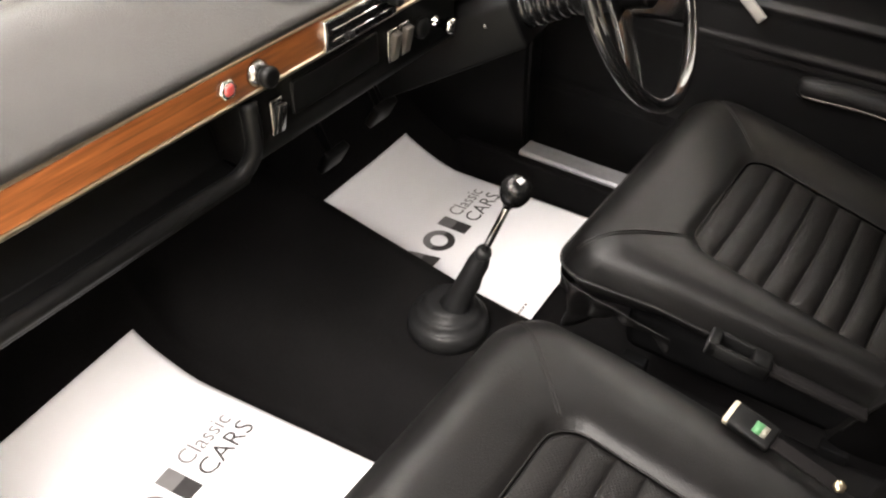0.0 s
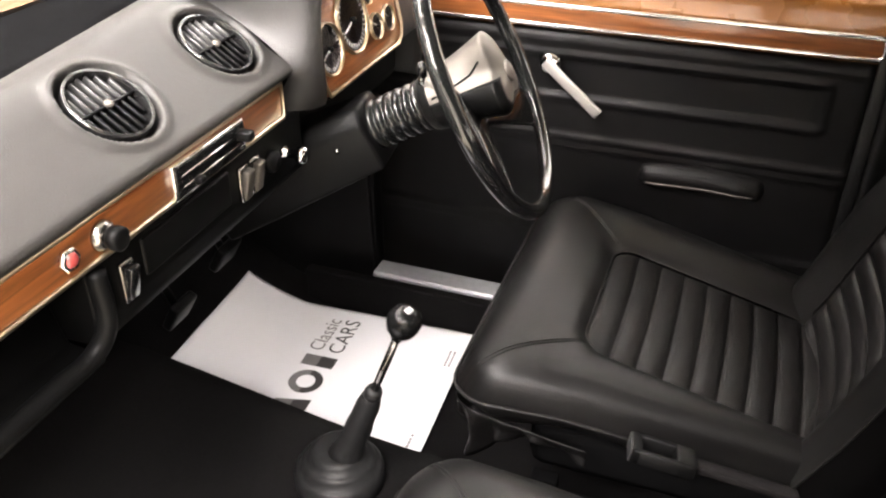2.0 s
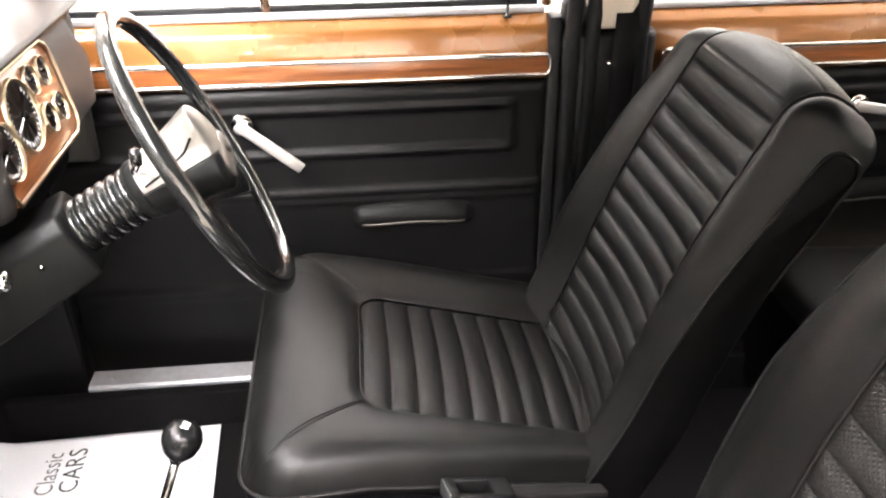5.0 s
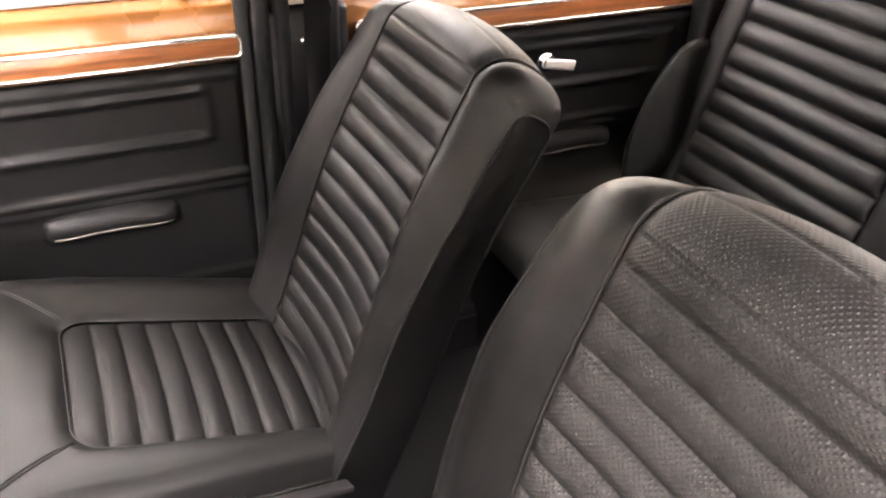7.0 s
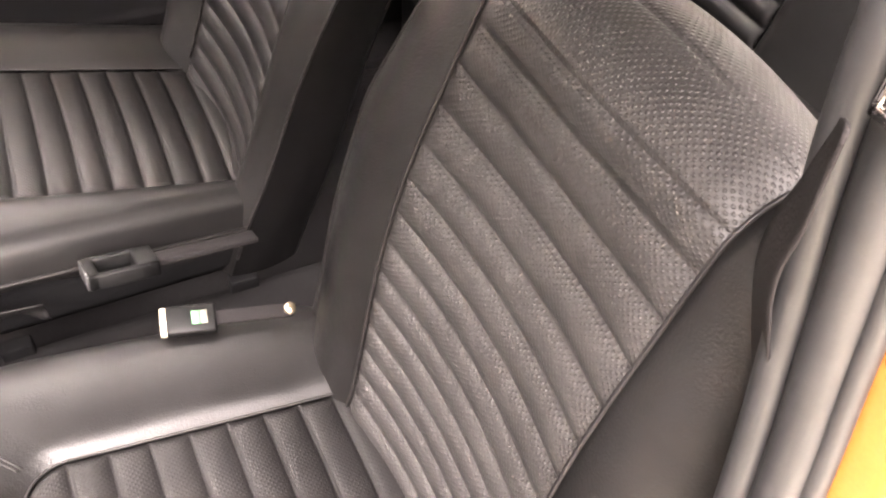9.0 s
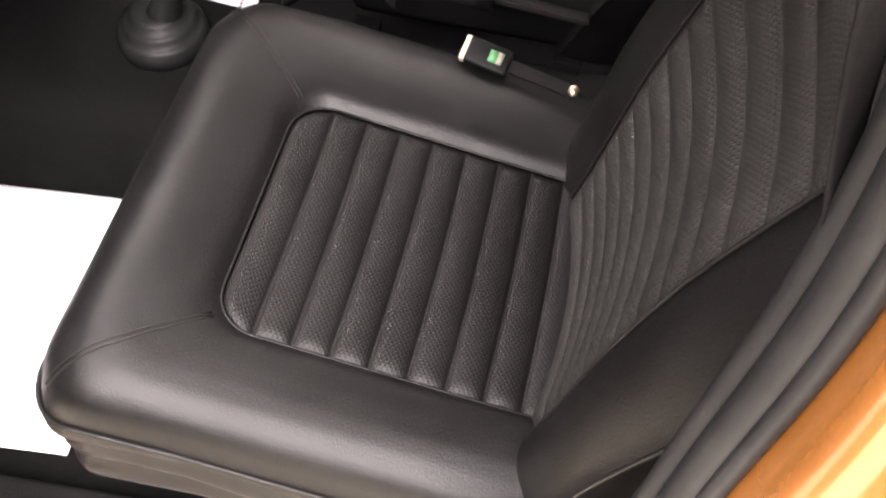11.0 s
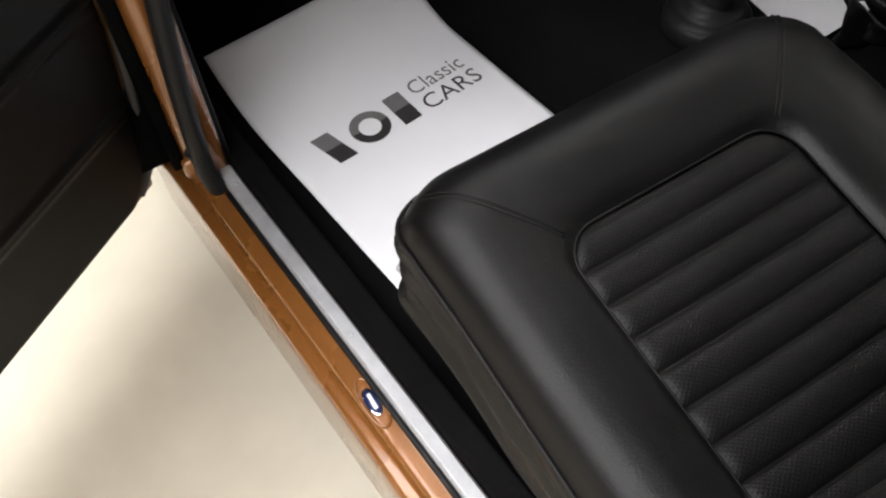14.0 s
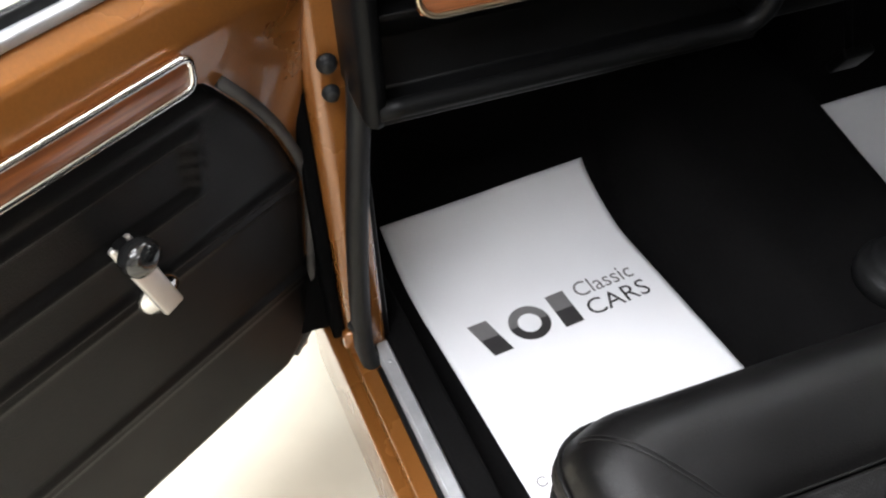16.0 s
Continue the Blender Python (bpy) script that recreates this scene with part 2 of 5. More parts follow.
def lathe(name, profile, mat, parent=None, at=Matrix(), n=28, label="", caps=True):
    """A turned part: (radius, height) pairs round the local z axis, placed by the matrix."""
    verts, faces = [], []
    for r, h in profile:
        for j in range(n):
            q = 2 * math.pi * j / n
            verts.append(at @ Vector((r * math.cos(q), r * math.sin(q), h)))
    for i in range(len(profile) - 1):
        for j in range(n):
            faces.append((i * n + j, i * n + (j + 1) % n, (i + 1) * n + (j + 1) % n, (i + 1) * n + j))
    if caps and profile[0][0] > 1e-5:
        faces.append(tuple(range(n - 1, -1, -1)))
    if caps and profile[-1][0] > 1e-5:
        faces.append(tuple((len(profile) - 1) * n + j for j in range(n)))
    return mesh_object(name, verts, faces, mat, parent, label)


def sheet(name, fn, nu, nv, mat, parent=None, label="", thick=0.0, uv=None):
    """A surface fn(u, v) over the unit square, doubled to a thickness along -normal where one is given."""
    verts = [Vector(fn(i / nu, j / nv)) for j in range(nv + 1) for i in range(nu + 1)]
    uvs = [uv(i / nu, j / nv) for j in range(nv + 1) for i in range(nu + 1)] if uv else None
    faces = [(j * (nu + 1) + i, j * (nu + 1) + i + 1, (j + 1) * (nu + 1) + i + 1, (j + 1) * (nu + 1) + i) for j in range(nv) for i in range(nu)]
    ob = mesh_object(name, verts, faces, mat, parent, label, uvs=uvs)
    if thick:
        s = ob.modifiers.new("thickness", "SOLIDIFY")
        s.thickness, s.offset = thick, -1
    return ob


def extrude(name, profile, x0, x1, mat, parent=None, label="", r=0.0, axis="x", smooth=False, seg=3):
    """A closed (y, z) outline drawn out along x (or (x, z) along y), with rounded edges."""
    b = bmesh.new()
    put = (lambda s, p: (s, p[0], p[1])) if axis == "x" else ((lambda s, p: (p[0], s, p[1])) if axis == "y" else (lambda s, p: (p[0], p[1], s)))
    f = b.faces.new([b.verts.new(put(x0, p)) for p in profile])
    e = bmesh.ops.extrude_face_region(b, geom=[f])
    d = Vector(put(x1, (0, 0))) - Vector(put(x0, (0, 0)))
    bmesh.ops.translate(b, vec=d, verts=[v for v in e["geom"] if isinstance(v, bmesh.types.BMVert)])
    if r:
        bmesh.ops.bevel(b, geom=b.edges[:], offset=r, segments=seg, profile=0.5, affect="EDGES", clamp_overlap=True)
    return part(name, b, mat, parent, label, smooth)


def lerp(a, b, t):
    return a + (b - a) * t


def table(rows, x):
    """Smooth reading of a small table of (x, value)."""
    if x <= rows[0][0]:
        return rows[0][1]
    for (x0, y0), (x1, y1) in zip(rows, rows[1:]):
        if x <= x1:
            return lerp(y0, y1, (x - x0) / (x1 - x0))
    return rows[-1][1]


def smoothed(rows, x, w):
    return (table(rows, x - w) + 2 * table(rows, x) + table(rows, x + w)) / 4


def spline(pts, n):
    """Points of a Catmull-Rom curve through pts."""
    p = [Vector(q) for q in pts]
    p = [2 * p[0] - p[1], *p, 2 * p[-1] - p[-2]]
    out = []
    for i in range(1, len(p) - 2):
        for k in range(n):
            t = k / n
            a, b, c, d = p[i - 1], p[i], p[i + 1], p[i + 2]
            out.append(0.5 * (2 * b + (c - a) * t + (2 * a - 5 * b + 4 * c - d) * t * t + (3 * b - a - 3 * c + d) * t ** 3))
    return out + [p[-2]]


# ---------------------------------------------------------------- showroom
def slab(name, x0, x1, y0, y1, z0, z1, mat, label):
    return tagged(part(name, box(x0, x1, y0, y1, z0, z1), mat, smooth=False), label, "structure", kind="structure")


slab("ground", -5, 5, -6, 5, -0.1, 0.0, FLOORMAT, "cream polished showroom floor under the car")
# front wall is added unseen as a reflector for the windscreen side
slab("wall_north", -5, 5, 5, 5.15, -0.1, 3.3, NORTH, "unseen grey wall ahead of the car, bouncing light through the windscreen")
slab("wall_south", -5, 5, -6.15, -6, -0.1, 3.3, WALLMAT, "plain white showroom wall behind the car")
slab("wall_east", 5, 5.15, -6.15, 5.15, -0.1, 3.3, WALLMAT, "plain white showroom wall beyond the driver side")
slab("wall_west", -5.15, -5, -6.15, 5.15, -0.1, 3.3, WALLMAT, "plain white showroom wall beyond the open door")
slab("ceiling", -5.15, 5.15, -6.15, 5.15, 3.3, 3.4, WALLMAT, "plain white showroom ceiling")


# ---------------------------------------------------------------- car shell
def structure(ob, label):
    return tagged(ob, label, "structure", kind="structure")


def carpet_height(x, y):
    """Floor pan: flat wells either side of the tunnel, with the toe board rising ahead."""
    half = 0.110 + 0.045 * max(0, min(1, (y - 0.2) / 0.5))
    x = x - 0.021
    top = 0.395 + 0.05 * max(0, min(1, (y - 0.3) / 0.5))
    e = max(0.0, 1 - (abs(x) / (half + 0.05)) ** 4)
    tunnel = 0.272 + (top - 0.272) * (1 - (1 - e) ** 2) if abs(x) < half + 0.05 else 0.272
    toe = 0.272 + 0.15 * max(0.0, y - 0.58) + 1.5 * max(0.0, y - 0.58) ** 2
    return max(tunnel, toe)


structure(sheet("floor", lambda u, v: (lerp(-0.655, 0.655, u), lerp(-1.2, 0.92, v), carpet_height(lerp(-0.655, 0.655, u), lerp(-1.2, 0.92, v))),
                128, 170, CARPET, thick=0.03), "black loop-pile carpet over floor pan and tunnel")

# bulkhead, scuttle and underside, closing the cabin ahead
structure(part("bulkhead", box(-0.72, 0.72, 0.90, 0.94, 0.2, 0.98, 0.01), PLASTIC), "black bulkhead behind the dashboard")
structure(extrude("underbody", [(-0.62, 0.10), (0.62, 0.10), (0.68, 0.225), (-0.68, 0.225)], -1.5, 0.95, RUBBER, axis="y"), "black underside of the car")


def roof_z(u, v):
    x, y = lerp(-0.56, 0.56, u), lerp(-1.35, 0.20, v)
    return (x, y, 1.385 - 0.05 * (x / 0.56) ** 4 - 0.035 * ((y + 0.5) / 0.85) ** 4)


roof = structure(sheet("roof", roof_z, 24, 24, PAINT, thick=0.006), "amber gold painted steel roof")
# unseen lining, kept dark so the seats reflect less light
structure(sheet("headlining", lambda u, v: Vector(roof_z(u, v)) - Vector((0, 0, 0.022)), 20, 20, HEADLINE, thick=0.004), "unseen headlining under the roof, darkened to curb reflections on the seats")


def splay(ob):
    """The open side's sill runs outward towards the hinge post; straight behind the centre post."""
    b = bmesh.new()
    b.from_mesh(ob.data)
    bmesh.ops.bisect_plane(b, geom=b.verts[:] + b.edges[:] + b.faces[:], dist=1e-5, plane_co=(0, -0.34, 0), plane_no=(0, 1, 0))
    for v in b.verts:
        v.co.x -= 0.066 * (max(-0.34, v.co.y) - 0.15)
    b.to_mesh(ob.data)
    b.free()


def side_shell(s):
    """Sill, pillars and rails of one side of the body; s = -1 for the open passenger side."""
    side = "open passenger side" if s < 0 else "driver side"
    prof = [(0.604, 0.24), (0.604, 0.325), (0.640, 0.332), (0.677, 0.330), (0.6805, 0.325), (0.682, 0.3155), (0.6965, 0.3145), (0.7005, 0.310), (0.7025, 0.298), (0.7035, 0.27), (0.703, 0.17), (0.685, 0.13), (0.64, 0.13)]
    if s > 0:
        prof = [(0.615, 0.24), (0.615, 0.336), (0.640, 0.343), (0.664, 0.341), (0.668, 0.29), (0.735, 0.27), (0.735, 0.17), (0.70, 0.13), (0.64, 0.13)]
    sill = structure(extrude("sill", [(s * a, b) for a, b in prof], -1.4, 0.62 if s < 0 else 0.478, PAINT, axis="y", r=0.004, smooth=True, seg=2), f"amber gold painted door sill on the {side}")
    scuff = [(0.627, 0.326), (0.627, 0.338), (0.630, 0.3425), (0.646, 0.3425), (0.6495, 0.338), (0.650, 0.331)]
    if s > 0:
        scuff = [(0.613, 0.337), (0.613, 0.349), (0.618, 0.3535), (0.662, 0.3535), (0.669, 0.349), (0.670, 0.342)]
    ob = structure(extrude("scuff_plate", [(s * a, b) for a, b in scuff], -0.40 if s < 0 else -0.30, 0.478, ALLOY, axis="y", r=0.0012), f"brushed alloy scuff plate along the {side} sill")
    for y in (0.44, 0.14, -0.16):
        lathe("screw", [(0.0030, 0), (0.0030, 0.0005), (0.002, 0.0009), (0, 0.0010)], ALLOY, ob, pose(s * (0.638), y, 0.3425 if s < 0 else 0.3535), 10)
    if s < 0:
        strip = structure(tube("sill_seal", [(s * 0.6535, y, 0.3320) for y in (-0.38, -0.34, 0.15, 0.44)], 0.0040, RUBBER, n=8), f"thin black rubber strip beside the {side} scuff plate")
        for o in (sill, ob, strip, *ob.children):
            splay(o)
    # rubber draught seal along the opening
    line = [(0.678, 0.455, 0.325), (0.684, 0.460, 0.350), (0.686, 0.463, 0.39), (0.677, 0.460, 0.55), (0.657, 0.452, 0.75), (0.640, 0.43, 0.93), (0.60, 0.30, 1.10), (0.555, 0.12, 1.27)]
    if s < 0:
        structure(tube("door_seal", [(s * x, y, z) for x, y, z in spline(line, 8)], 0.0138, RUBBER, n=10), f"black rubber door seal on the {side}")
    # A post with hinge face, screen pillar
    post = [(0.650, 0.478), (0.690, 0.474), (0.704, 0.486), (0.706, 0.60), (0.650, 0.60)] if s < 0 else [(0.66, 0.49), (0.745, 0.50), (0.745, 0.60), (0.66, 0.60)]
    structure(extrude("pillar", [(s * x, y) for x, y in post], 0.31, 0.98, PAINT if s < 0 else DOORVINYL, axis="z", r=0.008, smooth=True), "amber gold painted hinge post on the open side" if s < 0 else "black trimmed hinge post on the driver side")
    structure(tube("screen_pillar", [(s * x, y, z) for x, y, z in ((0.66, 0.56, 0.95), (0.62, 0.40, 1.10), (0.57, 0.20, 1.25), (0.535, 0.08, 1.335))], 0.024, PAINT, n=10), f"amber gold painted windscreen pillar on the {side}")
    structure(tube("cant_rail", [(s * x, y, z) for x, y, z in ((0.535, 0.10, 1.332), (0.545, -0.4, 1.345), (0.53, -1.0, 1.33), (0.52, -1.35, 1.27))], 0.022, PAINT, n=10), f"amber gold painted roof rail on the {side}")


side_shell(-1)
side_shell(1)

# added block, closes the light slit and stands in for shade by the hinge
structure(part("hinge_gap", box(-0.722, -0.7045, 0.489, 0.56, 0.36, 0.98, 0.004, bm=box(-0.782, -0.706, 0.530, 0.60, 0.34, 0.98, 0.006)), SHADEBLACK), "added black block standing in for the shade behind the open door hinge")
# kick panels and inner sill carpets
for s in (-1, 1):
    structure(extrude("side_trim", [(0.486, 0.25), (0.90, 0.25), (0.90, 0.95), (0.52, 0.95), (0.495, 0.6)], s * 0.642, s * 0.657, DOORVINYL, r=0.003), "black vinyl kick panel ahead of the door")
    inner = structure(extrude("inner_sill", [(-1.2, 0.25), (0.62, 0.25), (0.62, 0.339 + 0.010 * (s > 0)), (-1.2, 0.339 + 0.010 * (s > 0))], s * 0.585, s * (0.6250 if s < 0 else 0.6095), CARPET, r=0.006), "black carpet up the inner sill")
    if s < 0:
        splay(inner)

structure(part("inner_sill", box(0.60, 0.715, -1.30, -0.31, 0.25, 0.366, 0.008), CARPET), "black carpet over the rear sill")
# passenger side centre post: paint outside, rubber seal and lip along its front edge
SEAL = spline([(-0.666, -0.352, 0.33), (-0.660, -0.365, 0.48), (-0.648, -0.382, 0.66), (-0.618, -0.397, 0.80), (-0.592, -0.408, 0.90), (-0.571, -0.417, 1.00), (-0.558, -0.416, 1.08), (-0.551, -0.404, 1.18), (-0.550, -0.395, 1.32)], 8)


def centre_post(u, v):
    """Rounded box section that follows the seal's line."""
    k = v * (len(SEAL) - 1)
    i = min(int(k), len(SEAL) - 2)
    c = SEAL[i].lerp(SEAL[i + 1], k - i)
    q = 2 * math.pi * u
    wide = 0.052 - 0.018 * v
    sx = math.copysign(abs(math.cos(q)) ** 0.4, math.cos(q))
    sy = math.copysign(abs(math.sin(q)) ** 0.4, math.sin(q))
    return (c.x - wide + 0.012 + wide * sx, c.y - 0.062 + 0.050 * sy, c.z)


structure(sheet("pillar", centre_post, 48, 40, PAINT), "amber gold painted centre post on the open side")
structure(tube("door_seal", [p + Vector((-0.014, -0.002, 0)) for p in SEAL], 0.0120, RUBBER, n=12), "black ribbed rubber seal on the centre post")
structure(tube("seal_rib", [p + Vector((-0.027, -0.006, 0)) for p in SEAL], 0.0060, RUBBER, n=10), "black rubber rib outside the centre post seal")
structure(tube("seal_lip", [p + Vector((0.004, 0.004, 0)) for p in SEAL], 0.009, RUBBER, n=10), "black rubber lip beside the centre post seal")
structure(sheet("post_trim", lambda u, v: Vector(centre_post(lerp(0.80, 1.22, u), v)) + Vector((0.004, 0.002, 0)), 16, 40, DOORVINYL, thick=0.003), "black vinyl trim on the inner face of the centre post")

# windscreen, rear screen and bonnet scuttle
g = structure(sheet("windscreen", lambda u, v: (lerp(-0.60, 0.60, u) * lerp(1.06, 0.88, v), lerp(0.73, 0.13, v) - 0.10 * (2 * u - 1) ** 2, lerp(1.018, 1.335, v)), 16, 8, GLASS, thick=0.004), "clear laminated windscreen")
g.visible_shadow = False
g = structure(sheet("rear_screen", lambda u, v: (lerp(-0.55, 0.55, u), lerp(-1.75, -1.36, v), lerp(1.0, 1.33, v)), 8, 6, GLASS, thick=0.004), "clear rear window glass")
g.visible_shadow = False
structure(sheet("bonnet", lambda u, v: (lerp(-0.72, 0.72, u), lerp(0.72, 1.9, v), 0.925 + 0.02 * math.sin(math.pi * u) - 0.10 * v * v), 12, 12, PAINT, thick=0.006), "amber gold painted bonnet beyond the windscreen")
# the recess behind the pad gets its shade from this sheenless black
structure(part("scuttle", box(-0.68, 0.68, 0.550, 0.70, 0.90, 1.022, 0.010), SHADEBLACK), "windscreen base seal, the shade of its recess put into the black")
structure(part("parcel_shelf", box(-0.62, 0.62, -1.80, -1.34, 0.955, 0.99, 0.01), DOORVINYL), "black vinyl parcel shelf behind the rear seat")
structure(part("boot_panel", box(-0.74, 0.74, -1.86, -1.80, 0.2, 0.99, 0.01), PAINT), "amber gold painted panel behind the cabin")
for s in (-1, 1):
    structure(extrude("rear_quarter", [(-1.30, 0.2), (-1.86, 0.2), (-1.86, 1.0), (-1.45, 1.33), (-1.33, 1.34), (-1.30, 1.0)], s * 0.64, s * 0.73, PAINT, r=0.01), "amber gold painted rear quarter panel")
for s in (-1, 1):
    structure(part("quarter_trim", box(s * 0.612, s * 0.638, -1.84, -1.285, 0.28, 1.02, 0.006), DOORVINYL), "black vinyl trim inside the rear quarter")
    a, b = sorted((s * 0.622, s * 0.745))
    structure(part("door_shut", box(a, b, -1.345, -1.303, 0.28, 1.30, 0.004), DOORVINYL), "black trimmed shut face behind the rear door")
structure(part("wing", box(-0.78, -0.72, 0.60, 1.9, 0.25, 0.93, 0.03), PAINT), "amber gold painted front wing")
structure(part("wing", box(0.72, 0.78, 0.60, 1.9, 0.25, 0.93, 0.03), PAINT), "amber gold painted front wing")


# ---------------------------------------------------------------- doors
def door(name, at, s, length, label, winder, lever, front, rear=False, lean=0.0, low=0.0, cap=0.06, sweep=0.0):
    """A car door in its own axes: origin at the hinge line, +y to the front, x inward times s, z from the ground."""
    d = thing(name, at, label, "car door", "car doors")
    X = lambda n: s * n  # noqa: E731
    Y = lambda t: -t  # noqa: E731

    def slabx(nm, n0, n1, t0, t1, z0, z1, mat, r=0.003, par=d, lab=""):
        return part(nm, box(X(n0), X(n1), Y(t0), Y(t1), z0, z1, r), mat, par, lab)

    # steel door: outer skin, rounded inner face
    skin = [(-0.075, 0.30), (-0.085, 0.55), (-0.075, 0.86), (-0.045, 0.962), (-0.030, 0.968), (-0.030, 0.36), (-0.06, 0.31)]
    skin = [(a, b - low * (b < 0.4)) for a, b in skin]
    extrude("outer_skin", [(X(a), b) for a, b in skin], Y(0.0), Y(length), PAINT, d, axis="y", r=0.004, smooth=True)
    edge = [(-0.032, 0.34 - low), (0.030, 0.352 - low), (0.034, 0.86), (0.040, 0.915), (0.030, 0.955), (0.010, 0.972), (-0.032, 0.975)]
    extrude("inner_frame", [(X(a), b) for a, b in edge], Y(0.012), Y(length - 0.006), PAINT, d, axis="y", r=0.006, smooth=True)
    slabx("waist_rail", -0.028, 0.012, 0.03, length - 0.02, 0.972, 0.984, ALLOY, 0.003, lab="bright waist rail below the glass")
    slabx("glass_channel", -0.014, 0.000, 0.05, length - 0.03, 0.982, 0.994, RUBBER, 0.002, lab="black rubber glass channel")

    # vinyl card with pressed ridges
    t0, t1 = front, length - 0.012

    def front_edge(z):
        """Where the card begins: straight below, swept back towards the top and rounded at the foot where the door has it."""
        up, foot = max(0.0, (z - 0.60) / 0.268), max(0.0, 1 - (z - 0.362 + low) / 0.07)
        return t0 + sweep * up ** 1.8 + (0.05 * foot ** 2 if sweep else 0.0)

    def card(u, v):
        z = lerp(0.362 - low, 0.868, v)
        t = lerp(front_edge(z), t1, u)
        n = 0.042
        for zc, h, w in ((0.672, 0.006, 0.006), (0.655, 0.004, 0.006), (0.485, 0.005, 0.007), (0.848, 0.003, 0.006), (0.470, 0.003, 0.006)):
            n += h * math.exp(-((z - zc) / w) ** 2)
        # pressed rectangle with a raised border
        mid, half = ((t0 + t1 - 0.02) / 2, (t1 - t0) / 2 - 0.062) if not sweep else ((0.17 + t1 - 0.05) / 2, (t1 - 0.05 - 0.17) / 2)
        q = max(abs(z - 0.786) / 0.040, 1 + (abs(t - mid) - half) / 0.040)
        n += 0.006 * math.exp(-((q - 1) / 0.16) ** 2) - (0.003 if q < 0.85 else 0)
        e = min(t - front_edge(z), t1 - t, z - 0.362 + low, 0.868 - z)
        if e < 0.012:
            n -= 0.008 * (1 - e / 0.012) ** 2
        return (X(n), Y(t), z)

    sheet("door_card", card, 90, 110, DOORVINYL, d, "black vinyl card with pressed ridges", thick=0.012)
    if not sweep:
        slabx("end_trim", -0.028, 0.0465, length - 0.018, length + 0.003, 0.31 - low, 0.972, RUBBER, 0.002, lab="black rubber along the shut edge")
    if sweep:
        tube("edge_seal", [(X(0.036), Y(front_edge(z) - 0.010), z) for z in [0.372 - low + k * 0.031 for k in range(19)]], 0.0065, EDGESEAL, d, 8, label="grey rubber seal along the door edge")
    # walnut capping framed in bright strip
    c0, c1 = cap, length - 0.015
    slabx("wood_capping", 0.036, 0.050, c0, c1, 0.8795, 0.9105, WOOD_Y, 0.002, lab="varnished walnut capping")
    pts = []
    for (a, b, q) in ((c0, 0.8775, 180), (c0, 0.9125, 90), (c1, 0.9125, 0), (c1, 0.8775, -90)):
        r = 0.010
        cx, cz = a + (r if a == c0 else -r), b + (r if b < 0.9 else -r)
        for k in range(5):
            g = radians(q + {180: 90, 90: 90, 0: 90, -90: 90}[q] - 90 * k / 4)
            pts.append((X(0.050), Y(cx + r * math.cos(g)), cz + r * math.sin(g)))
    tube("bright_strip", pts, 0.0040, CHROME, d, 8, True, "bright metal strip round the capping")

    # window frame and glass
    if rear:
        top = [(0.03, 0.985), (0.03, 1.10), (0.05, 1.26), (0.5, 1.27), (0.68, 1.15), (0.74, 0.985)]
    else:
        top = [(0.02, 0.985), (0.20, 1.12), (0.42, 1.27), (length - 0.03, 1.29), (length - 0.015, 1.10), (length - 0.015, 0.985)]
    tumble = lambda z: -0.005 + max(0, z - 0.985) * 0.36  # noqa: E731
    tube("window_frame", [(X(tumble(z)), Y(t), z) for t, z in top], 0.011, PAINT, d, 8)
    if not rear:
        tube("window_divider", [(X(tumble(z) - 0.002), Y(0.445 - (z - 0.98) * 0.05), z) for z in (0.978, 1.1, 1.27)], 0.0085, PAINT, d, 8, label="amber gold quarter-light divider")
    pane = mesh_object("pane", [(X(tumble(z) - 0.004), Y(t), z) for t, z in top], [tuple(range(len(top)))], GLASS, d, "clear window glass", smooth=False)
    sol = pane.modifiers.new("thickness", "SOLIDIFY")
    sol.thickness = 0.004
    pane.visible_shadow = False

    # lock button
    tl = length - 0.085
    lathe("lock_button", [(0.008, 0), (0.008, 0.003), (0.0028, 0.005), (0.0028, 0.025), (0.0045, 0.028), (0.0045, 0.036), (0.003, 0.039), (0, 0.040)], GLOSSBLACK, d, pose(X(0.018), Y(tl), 0.968), 12)

    # release lever
    if lever:
        t, z = lever
        lv = lathe("release_lever", [(0.019, 0), (0.021, 0.006), (0.018, 0.014), (0.012, 0.017), (0, 0.018)], CHROME, d, pose(X(0.045), Y(t), z, 0, 90 * s, 0), 20, "chrome door release lever")
        a = radians(10 if rear else 40)
        m = Matrix.Translation((X(0.064), Y(t), z)) @ pose(0, 0, 0, 0 + math.degrees(a), 0, 0)
        part("blade", box(-0.0035, 0.0035, -0.058 if rear else -0.124, 0.010, -0.0100, 0.0100, 0.003, 2, m), SATINSTEEL, lv)
    # window winder with black knob
    if winder:
        t, z = winder
        w = lathe("winder", [(0.024, 0), (0.026, 0.004), (0.022, 0.011), (0.010, 0.014), (0, 0.014)], CHROME, d, pose(X(0.046), Y(t), z, 0, 90 * s, 0), 22, "chrome window winder with a black knob")
        m = Matrix.Translation((X(0.066), Y(t), z)) @ pose(0, 0, 0, -74, 0, 0)
        b = box(-0.004, 0.004, -0.126, 0.016, -0.0125, 0.0125, 0.0035, 3, m)
        part("crank", b, SATINSTEEL, w)
        end = m @ Vector((0, -0.124, 0))
        lathe("knob", [(0.007, 0), (0.007, 0.008), (0.010, 0.011), (0.016, 0.018), (0.0175, 0.026), (0.015, 0.034), (0.006, 0.038), (0, 0.038)], GLOSSBLACK, w, Matrix.Translation(end) @ pose(0, 0, 0, 0, 90 * s, 0) @ Matrix.Scale(1.12, 4), 20, "black knob")
